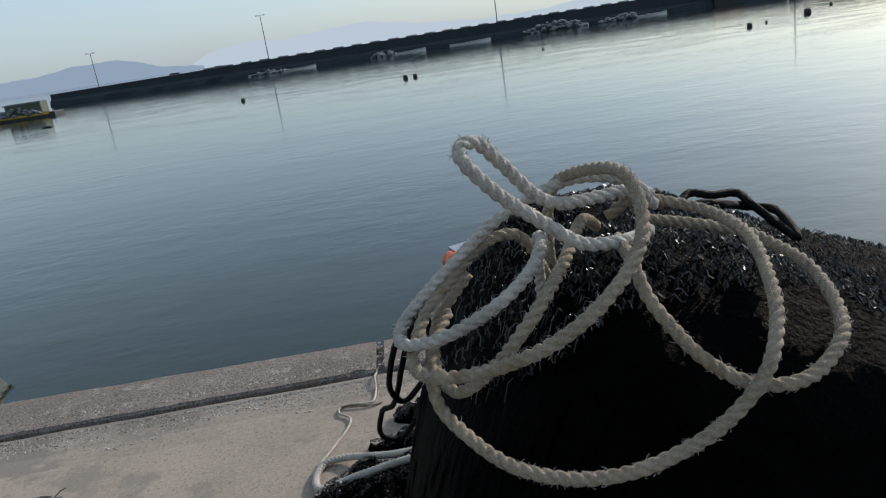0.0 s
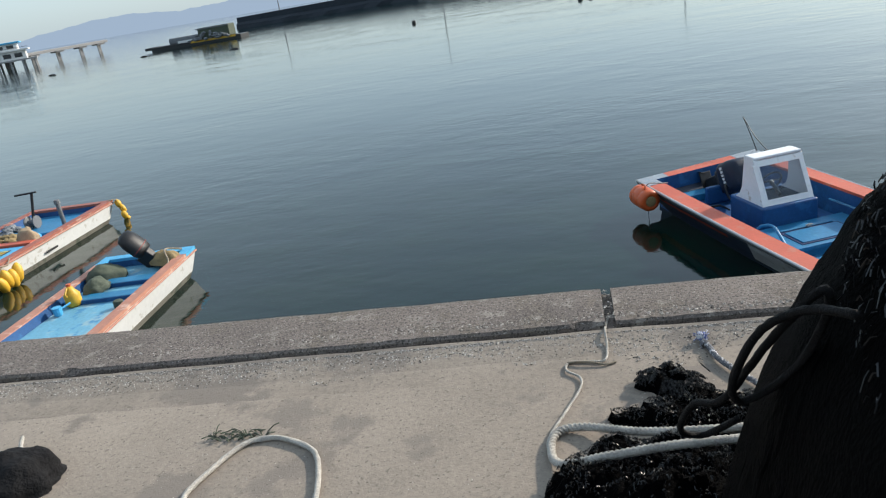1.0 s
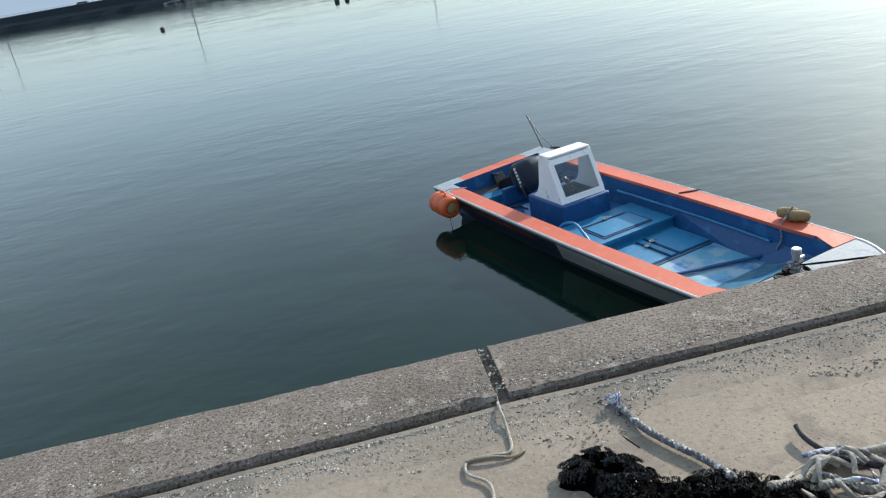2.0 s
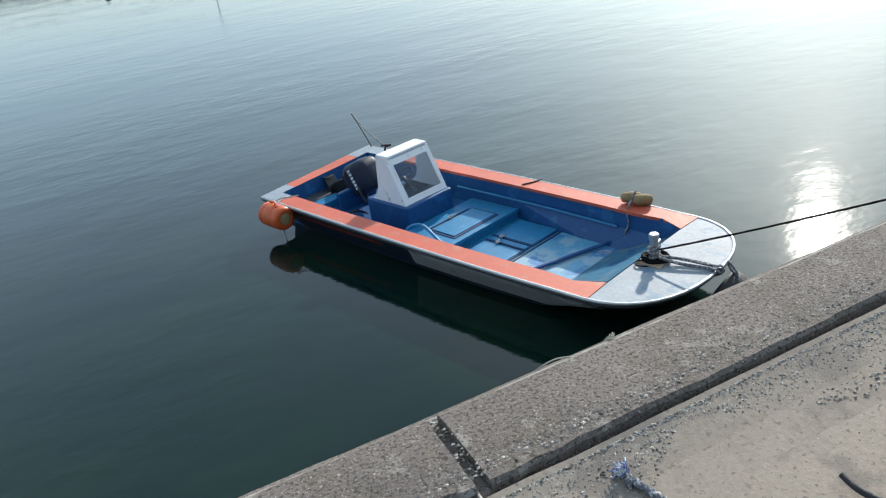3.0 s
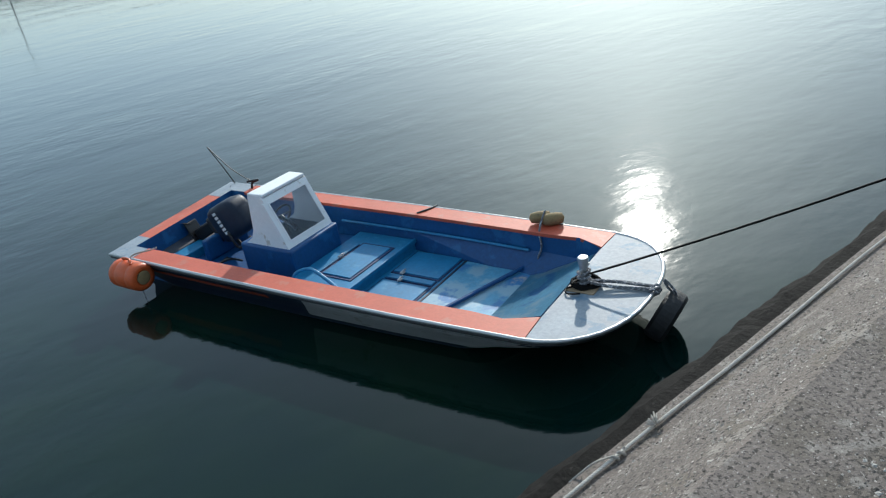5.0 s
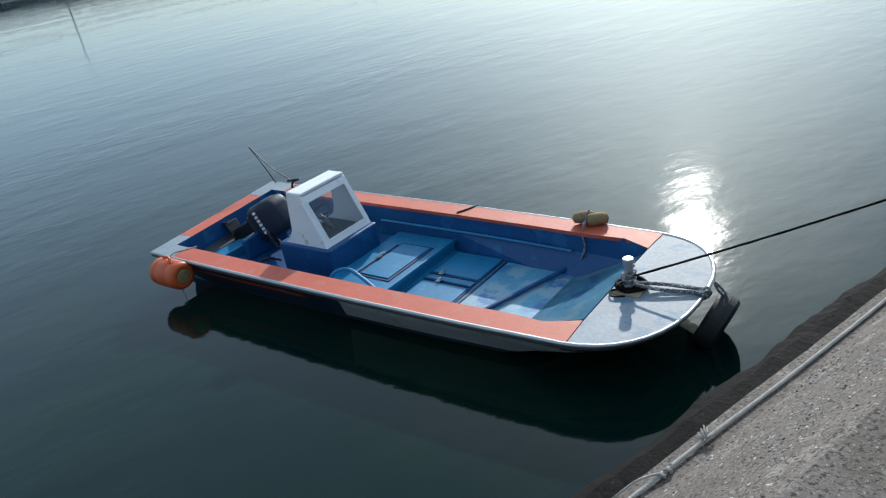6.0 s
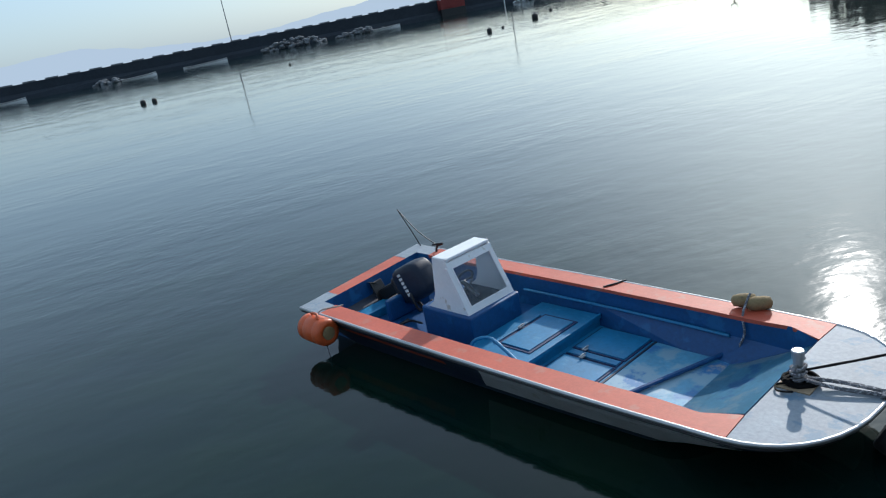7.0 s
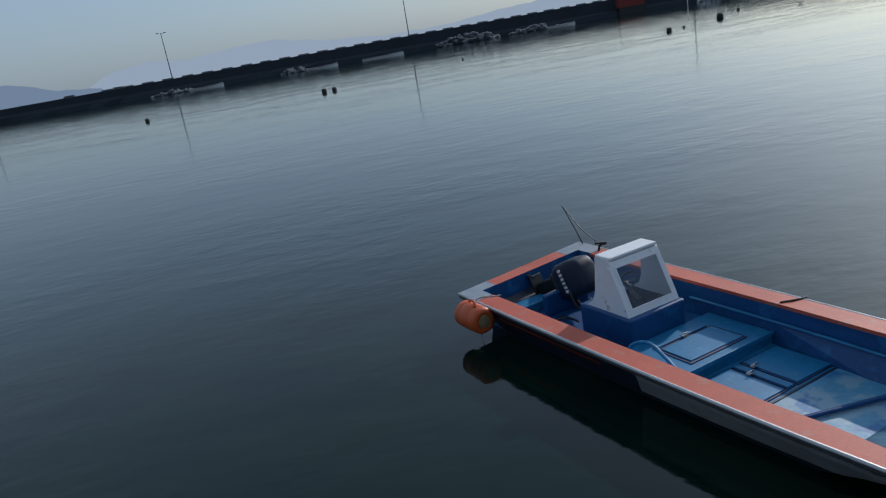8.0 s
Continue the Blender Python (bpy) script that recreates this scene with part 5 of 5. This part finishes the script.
def low_net(name, label, cx, cy, sx, sy, sz, rot, seed):
    """A flat heap of black net on the ground."""
    bm = bmesh.new()
    c, s = math.cos(radians(rot)), math.sin(radians(rot))
    n = 80

    def height(u, v):
        ang = math.atan2(v, u)
        rim = 1 + 0.35 * noise.noise((math.cos(ang) * 1.6, math.sin(ang) * 1.6, seed))
        q = math.hypot(u, v) / rim
        return sz * max(0.0, 1 - q ** 3) * (0.8 + 0.7 * noise.noise((u * 2.6, v * 2.6, seed + 2)))

    g = []
    for i in range(n + 1):
        row = []
        for j in range(n + 1):
            u, v = -1 + 2 * i / n, -1 + 2 * j / n
            hgt = height(u, v)
            x, y = u * sx, v * sy
            f = 0.022 * noise.noise((x * 28, y * 28, seed)) + 0.016 * noise.noise((x * 60, y * 60, seed))
            row.append(bm.verts.new((cx + c * x - s * y, cy + s * x + c * y, max(-0.015, hgt - 0.01 + (f if hgt > 0.02 else -0.01)))))
        g.append(row)
    for i in range(n):
        for j in range(n):
            bm.faces.new((g[i][j], g[i + 1][j], g[i + 1][j + 1], g[i][j + 1]))
    t = thing(name, label, "fishing net")
    part("mass", bm, M_BLACKNET, t)
    random.seed(seed)
    bm = bmesh.new()
    for k in range(3600):
        a, q = random.random() * 6.283, math.sqrt(random.random()) * 0.97
        x, y = math.cos(a) * q * sx, math.sin(a) * q * sy
        if noise.noise((x * 22, y * 22, seed)) < -0.12:
            continue
        b = random.random() * 6.283
        z = height(x / sx, y / sy) + 0.006
        if z < 0.025:
            continue
        l = random.uniform(0.002, 0.006)
        w = Vector((cx + c * x - s * y, cy + s * x + c * y, z))
        d = Vector((math.cos(b) * l, math.sin(b) * l, 0))
        add_sweep(bm, [w - d, w + Vector((0, 0, random.uniform(0.0, 0.006))), w + d - Vector((0, 0, 0.004))], 0.0014, sides=3, cap=False)
    p = part("twine", bm, M_TWINE, t)
    p["kind"] = "stuff"
    return t


low_net("net_skirt", "low spread of black net trailing on the quay", 0.36, -0.98, 0.42, 0.20, 0.085, -22, 31)
low_net("net_skirt", "small black net bundle at the edge of the heap", 0.20, -0.73, 0.15, 0.09, 0.07, -28, 33)
low_net("net_skirt", "ragged skirt of black net beside the heap", 0.08, -1.30, 0.34, 0.28, 0.13, 20, 35)
low_net("net_skirt", "flat black net spread at the foot of the heap", 0.12, -1.72, 0.44, 0.38, 0.30, 10, 37)
low_net("net_skirt", "steep fold of black net against the heap", 0.27, -1.92, 0.30, 0.36, 0.42, 8, 41)
low_net("net_skirt", "black net spread between the heap and the kerb", 0.72, -1.36, 0.5, 0.26, 0.2, -8, 39)

R1 = 0.0080


def coil(keys, r=R1, material=None, label="thick weathered rope coiled on the black net heap"):
    ob = rope_thing("coiled_rope", label, "rope", keys, r, material or M_ROPE, 40, 24, 3, "coils of rope on the net heap", 0.2, pitch=7.5)
    # broken yarns standing off the strands
    pts = spline(keys, 40)
    random.seed(len(pts))
    bm = bmesh.new()
    for k in range(int(len(pts) * 1.3)):
        i = random.randrange(len(pts) // 6, len(pts) - len(pts) // 6)
        if noise.noise((i * 0.035, len(pts), 0)) < -0.05:
            continue
        along = (pts[i + 1] - pts[i]).normalized()
        out = along.cross(Vector((random.uniform(-1, 1), random.uniform(-1, 1), random.uniform(-1, 1)))).normalized()
        p = pts[i] + out * r * 0.85
        d = (out * random.uniform(0.3, 1.0) + along * random.uniform(-1.2, 1.2)) * random.uniform(0.003, 0.009)
        add_sweep(bm, [p, p + d * 0.6 + out * 0.001, p + d], 0.00035, sides=3, cap=False)
    part("frayed_yarn", bm, M_ROPE_PALE, ob)["kind"] = "stuff"
    return ob


coil([(0.60, -2.46, 1.19), (0.541, -2.523, 1.202), (0.484, -2.537, 1.212), (0.441, -2.54, 1.244), (0.388, -2.54, 1.289), (0.35, -2.537, 1.333), (0.342, -2.522, 1.357), (0.367, -2.504, 1.358), (0.394, -2.492, 1.328), (0.437, -2.479, 1.275), (0.472, -2.47, 1.253), (0.525, -2.452, 1.248), (0.585, -2.43, 1.245), (0.63, -2.40, 1.21)], R1 * 1.05, M_ROPE_PALE, "pale bleached loop of rope standing above the coil")
coil([(0.62, -2.42, 1.23), (0.578, -2.411, 1.259), (0.528, -2.395, 1.267), (0.475, -2.395, 1.259), (0.395, -2.41, 1.23), (0.312, -2.43, 1.174), (0.253, -2.455, 1.131), (0.228, -2.485, 1.11), (0.236, -2.52, 1.105), (0.287, -2.547, 1.118), (0.356, -2.558, 1.152), (0.41, -2.533, 1.182), (0.442, -2.478, 1.203), (0.446, -2.42, 1.19), (0.452, -2.37, 1.10), (0.46, -2.34, 0.98)], R1, M_ROPE_PALE)
coil([(0.49, -2.30, 0.98), (0.48, -2.33, 1.17), (0.487, -2.365, 1.25), (0.503, -2.408, 1.277), (0.537, -2.497, 1.297), (0.552, -2.547, 1.283), (0.548, -2.59, 1.242), (0.52, -2.626, 1.206), (0.466, -2.658, 1.17), (0.402, -2.661, 1.133), (0.327, -2.615, 1.093), (0.265, -2.576, 1.078), (0.241, -2.53, 1.082), (0.265, -2.47, 1.12), (0.308, -2.437, 1.154), (0.369, -2.407, 1.195), (0.427, -2.387, 1.19), (0.47, -2.35, 1.1), (0.5, -2.33, 0.98)])
coil([(0.55, -2.36, 1.18), (0.508, -2.442, 1.215), (0.457, -2.536, 1.19), (0.415, -2.593, 1.165), (0.377, -2.604, 1.126), (0.343, -2.587, 1.083), (0.295, -2.56, 1.043), (0.271, -2.507, 1.059), (0.285, -2.44, 1.10), (0.34, -2.40, 1.15)])
coil([(0.30, -2.44, 1.11), (0.267, -2.509, 1.079), (0.265, -2.555, 1.031), (0.297, -2.606, 1.002), (0.345, -2.649, 0.976), (0.411, -2.679, 0.965), (0.479, -2.7, 0.975), (0.546, -2.714, 1.005), (0.598, -2.707, 1.03), (0.647, -2.693, 1.071), (0.682, -2.652, 1.111), (0.706, -2.589, 1.143), (0.725, -2.493, 1.174), (0.702, -2.419, 1.193), (0.649, -2.382, 1.209), (0.597, -2.403, 1.226), (0.56, -2.39, 1.2)])
coil([(0.54, -2.50, 1.2), (0.538, -2.56, 1.19), (0.547, -2.59, 1.147), (0.568, -2.614, 1.109), (0.593, -2.641, 1.076), (0.632, -2.661, 1.048), (0.671, -2.682, 1.045), (0.716, -2.678, 1.051), (0.767, -2.645, 1.073), (0.795, -2.588, 1.093), (0.798, -2.514, 1.124), (0.781, -2.439, 1.139), (0.761, -2.403, 1.148), (0.70, -2.36, 1.16), (0.62, -2.36, 1.18)])
rope_thing("black_rope", "stiff black rope loops on top of the net heap", "rope", [(0.82, -1.98, 1.055), (0.867, -1.93, 1.090), (0.92, -1.933, 1.080), (0.977, -1.931, 1.075), (0.985, -1.982, 1.060), (1.02, -2.058, 1.015), (1.03, -2.08, 1.005), (1.025, -2.007, 1.045), (0.98, -1.954, 1.050), (0.906, -2.015, 1.080), (0.846, -2.011, 1.085), (0.8, -2.05, 1.055)], 0.009, M_ROPE_BLACK, 8, 9)
rope_thing("black_rope", "slack black rope looped down the side of the heap", "rope", [(0.27, -2.12, 0.97), (0.235, -2.02, 0.93), (0.19, -1.95, 0.86), (0.16, -1.90, 0.74), (0.19, -1.86, 0.68), (0.25, -1.93, 0.78), (0.27, -2.0, 0.90), (0.26, -2.02, 0.96), (0.21, -1.94, 0.84), (0.16, -1.82, 0.66), (0.12, -1.74, 0.60), (0.10, -1.68, 0.5), (0.15, -1.66, 0.47), (0.2, -1.74, 0.56)], 0.0068, M_ROPE_BLACK, 8, 9)

# ---- ropes and bits on the quay ----
G = "ropes lying on the quay"
rope_thing("thin_rope", "thin pale cord running from the kerb joint", "rope", [(0.012, -0.24, 0.035), (0.0, -0.30, 0.035), (-0.005, -0.36, 0.046), (-0.005, -0.45, 0.018), (-0.02, -0.53, 0.012), (-0.08, -0.525, 0.01), (-0.15, -0.525, 0.01), (-0.165, -0.58, 0.01), (-0.115, -0.64, 0.01), (-0.12, -0.72, 0.01), (-0.17, -0.85, 0.01), (-0.23, -1.02, 0.012), (-0.20, -1.15, 0.02), (-0.10, -1.24, 0.05)], 0.0046, M_ROPE_PALE, 24, 15, 3, G, 0.22)
rope_thing("thin_rope", "frayed cord end knotted by the kerb", "rope", [(-0.16, -0.53, 0.012), (-0.09, -0.54, 0.018), (-0.02, -0.555, 0.01), (0.02, -0.54, 0.008)], 0.0045, M_ROPE, 8, 8, 3, G)
rope_thing("ground_rope", "pale rope lying in a loop on the quay", "rope", [(-0.90, -1.75, 0.012), (-0.905, -1.55, 0.012), (-0.94, -1.31, 0.012), (-0.975, -1.14, 0.012), (-1.03, -1.01, 0.012), (-1.12, -0.945, 0.012), (-1.22, -0.91, 0.012), (-1.32, -0.945, 0.012), (-1.385, -1.09, 0.012), (-1.415, -1.22, 0.012), (-1.34, -1.31, 0.012), (-1.23, -1.39, 0.012), (-1.20, -1.47, 0.012), (-1.22, -1.6, 0.012), (-1.3, -1.8, 0.012)], 0.0095, M_ROPE_PALE, 8, 9, 3, G)
rope_thing("ground_rope", "thick pale rope doubled over the black net", "rope", [(0.75, -1.22, 0.186), (0.42, -1.16, 0.13), (0.2, -1.13, 0.105), (0.05, -1.06, 0.062), (-0.1, -0.97, 0.025), (-0.19, -0.97, 0.016), (-0.22, -1.05, 0.016), (-0.19, -1.16, 0.031), (-0.04, -1.23, 0.105), (0.15, -1.27, 0.161), (0.4, -1.28, 0.18), (0.7, -1.33, 0.223)], 0.0125, M_ROPE_PALE, 36, 15, 3, G, 0.2)
t = rope_thing("tarred_rope", "grey and black rope with a blue frayed end", "rope", [(0.35, -0.45, 0.02), (0.365, -0.50, 0.018), (0.38, -0.58, 0.018), (0.42, -0.67, 0.018), (0.47, -0.76, 0.018), (0.49, -0.84, 0.03), (0.47, -0.92, 0.08)], 0.0098, M_ROPE_GREY, 40, 18, 3, G, 0.26, pitch=6.5)
random.seed(8)
bm = bmesh.new()
for k in range(46):
    a = random.uniform(0.9, 2.7)
    l = random.uniform(0.015, 0.045)
    base = Vector((0.352 + random.uniform(-0.012, 0.012), -0.452, 0.02))
    d = Vector((math.cos(a) * l, math.sin(a) * l, random.uniform(-0.012, 0.03)))
    add_sweep(bm, [base, base + d * 0.5 + Vector((0, 0, 0.012)), base + d], 0.002, sides=4)
part("frayed_end", bm, M_BLUE_FRAY, t, "blue and white frayed fibres")
part("whipping", sweep([(0.352 + 0.014 * math.cos(a), -0.465 - a * 0.0012, 0.016 + 0.014 * math.sin(a)) for a in np.arange(0, 19, 0.5)], 0.004, sides=5), M_ROPE_GREY, t)
rope_thing("ground_rope", "twisted grey rope tangled by the heap", "rope", [(0.54, -0.97, 0.07), (0.62, -0.95, 0.04), (0.70, -0.91, 0.015), (0.78, -0.88, 0.015), (0.9, -0.89, 0.015), (1.07, -0.90, 0.015), (1.27, -0.99, 0.02)], 0.0105, M_ROPE_PALE, 36, 15, 3, G, 0.22)
rope_thing("ground_rope", "grey rope end curled over the tangle", "rope", [(0.66, -1.0, 0.06), (0.74, -1.0, 0.04), (0.80, -1.03, 0.03), (0.9, -0.96, 0.03), (1.05, -0.98, 0.02), (1.3, -1.1, 0.02)], 0.0105, M_ROPE_PALE, 36, 15, 3, G, 0.22)
random.seed(12)
kn = thing("rope_tangle", "tangle of frayed grey and blue rope strands", "rope")
for k in range(9):
    a = random.random() * 6.28
    c0 = Vector((0.75 + random.uniform(-0.03, 0.03), -0.965 + random.uniform(-0.03, 0.03), 0.04))
    pts = [c0 + Vector((math.cos(a + q * 0.9) * 0.06 * (1 + 0.2 * q), math.sin(a + q * 0.9) * 0.05 * (1 + 0.2 * q), 0.03 * math.sin(q * 1.7) - 0.006 * q)) for q in range(6)]
    part("strand", sweep(spline(pts, 5), 0.0065, sides=12, lobes=3, twist=260, depth=0.2), M_BLUE_FRAY if k == 3 else M_ROPE_GREY if k % 3 == 0 else M_ROPE_PALE, kn)
t = rope_thing("rubber_strip", "curved black rubber strip standing on edge", "rubber strip", [(0.765, -0.745, 0.03), (0.76, -0.80, 0.025), (0.785, -0.87, 0.02), (0.845, -0.94, 0.02), (0.945, -0.99, 0.02), (1.09, -1.01, 0.02)], 0.009, M_RUBBER, 8, 8, 0)
# rope laid along the nose of the quay
M_ROPE_EDGE = mat("bleached_rope", (0.55, 0.52, 0.47), 0.95, var=0.3, scale=14, fine=160, bump=0.5, bump_scale=260)
random.seed(4)
rope_thing("edge_rope", "pale rope stretched along the nose of the quay", "rope", [(-4 + 0.45 * i, 0.451 + 0.005 * math.sin(i * 1.9), -0.312) for i in range(28)], 0.0055, M_ROPE_EDGE, 200, 15, 3, G, 0.3, pitch=7.5)
t = thing("rope_knot", "knotted pale rope with loose ends on the quay nose", "rope")
part("turns", sweep([(0.79 + a * 0.0045, 0.451 + 0.008 * math.cos(a), -0.312 + 0.008 * math.sin(a)) for a in np.arange(0, 14, 0.4)], 0.0055, sides=7), M_ROPE_PALE, t)
part("end", sweep(spline([(0.80, 0.454, -0.302), (0.74, 0.476, -0.30), (0.69, 0.492, -0.318), (0.66, 0.51, -0.345)], 5), 0.0035, sides=6), M_ROPE_PALE, t)
bm = bmesh.new()
for k in range(22):
    d = Vector((random.uniform(-0.03, 0.03), random.uniform(-0.02, 0.03), random.uniform(0.004, 0.025)))
    add_sweep(bm, [Vector((0.99, 0.451, -0.304)), Vector((0.99, 0.451, -0.304)) + d * 0.6, Vector((0.99, 0.451, -0.304)) + d + Vector((0.01, 0.01, -0.01))], 0.0022, sides=4)
part("tuft", bm, M_ROPE_PALE, t, "white frayed tuft")

M_BAG = mat("black_cloth", (0.008, 0.008, 0.009), 0.85, spec=0.2, var=0.4, scale=10, fine=90, bump=0.8, bump_scale=18, dist=0.03)
cloth_lump("black_bag", "black cloth bag lying on the quay", "bag", pose(-2.13, -1.13, 0.0, 0, 0, 20), 0.17, 0.13, 0.15, M_BAG, 17)
rope_thing("cord_end", "short pale cord sticking out from the black bag", "rope", [(-2.16, -1.02, 0.06), (-2.22, -0.94, 0.06), (-2.27, -0.87, 0.05)], 0.008, M_ROPE_PALE, 6, 8, 3, G)


# shell grit and pebbles gathered along the kerb and scattered over the quay
def grit(count, seed, where):
    random.seed(seed)
    verts, faces = [], []
    for k in range(count):
        x, y, z, r = where()
        a = random.random() * 6.28
        b = len(verts)
        h = r * random.uniform(0.15, 0.45)
        for q in range(4):
            rr = r * random.uniform(0.6, 1.2)
            verts.append((x + math.cos(a + q * 1.57) * rr, y + math.sin(a + q * 1.57) * rr * 0.8, z - 0.001))
        verts.append((x + random.uniform(-0.3, 0.3) * r, y + random.uniform(-0.3, 0.3) * r, z + h))
        for q in range(4):
            faces.append((b + q, b + (q + 1) % 4, b + 4))
    me = bpy.data.meshes.new("grit")
    me.from_pydata(verts, [], faces)
    me.materials.append(M_STONE)
    return me


def by_kerb():
    x = random.uniform(-5, 4)
    q = random.random() ** 2.2
    y = -0.35 - q * (0.13 + 0.22 * noise.noise((x * 2.3, 1, 0)))
    return x, y - inner_lean(x), float(np.interp(y, [-0.48, -0.42, -0.37, -0.35], [0.007, 0.018, 0.028, 0.035])), random.uniform(0.002, 0.0075)


def over_quay():
    return random.uniform(-4.5, 4), random.uniform(-2.9, -0.4), 0.0, random.uniform(0.0015, 0.0055)


def on_kerb():
    x = random.uniform(-2.5, 3.5)
    y = random.uniform(-0.28, 0.40)
    return x, y, float(np.interp(y, [0.0, 0.02, 0.083, 0.169, 0.279, 0.36, 0.411], [0.061, 0.026, -0.023, -0.098, -0.186, -0.26, -0.312])), 0.0018 + 0.0075 * random.random() ** 2.2


def patch():
    a, q = random.random() * 6.28, random.random()
    return 0.85 + math.cos(a) * q * 0.34, -0.42 + math.sin(a) * q * 0.09, 0.0, random.uniform(0.002, 0.008)


for f, n, s, lab in ((by_kerb, 17000, 1, "shell grit gathered along the kerb"), (over_quay, 22000, 2, "fine grit scattered over the quay"), (on_kerb, 26000, 3, "exposed pebbles on top of the kerb"), (patch, 900, 4, "patch of loose gravel by the kerb")):
    tagged(new("grit", grit(n, s, f)), lab, "gravel", kind="stuff")
# dry weeds by the rope loop
random.seed(9)
bm = bmesh.new()
for k in range(60):
    p = Vector((-1.36 + random.uniform(-0.12, 0.1), -0.87 + random.uniform(-0.03, 0.03), 0.0))
    d = Vector((random.uniform(-0.05, 0.05), random.uniform(-0.03, 0.03), random.uniform(0.003, 0.02)))
    add_sweep(bm, [p, p + d * 0.6 + Vector((0, 0, 0.006)), p + d], 0.0022, sides=4)
tagged(new("dry_weed", mesh_of("dry_weed", bm, M_TARP)), "dry weed scraps on the quay", "weed", kind="stuff")
# crack in the paving
rope_thing("paving_crack", "thin dark crack across the concrete", "crack", [(0.255, -0.36, -0.001), (0.27, -0.43, -0.001), (0.30, -0.50, -0.001), (0.315, -0.57, -0.001), (0.34, -0.64, -0.001)], 0.003, M_WET, 6, 5, 0)
bpy.data.objects["paving_crack"]["kind"] = "structure"
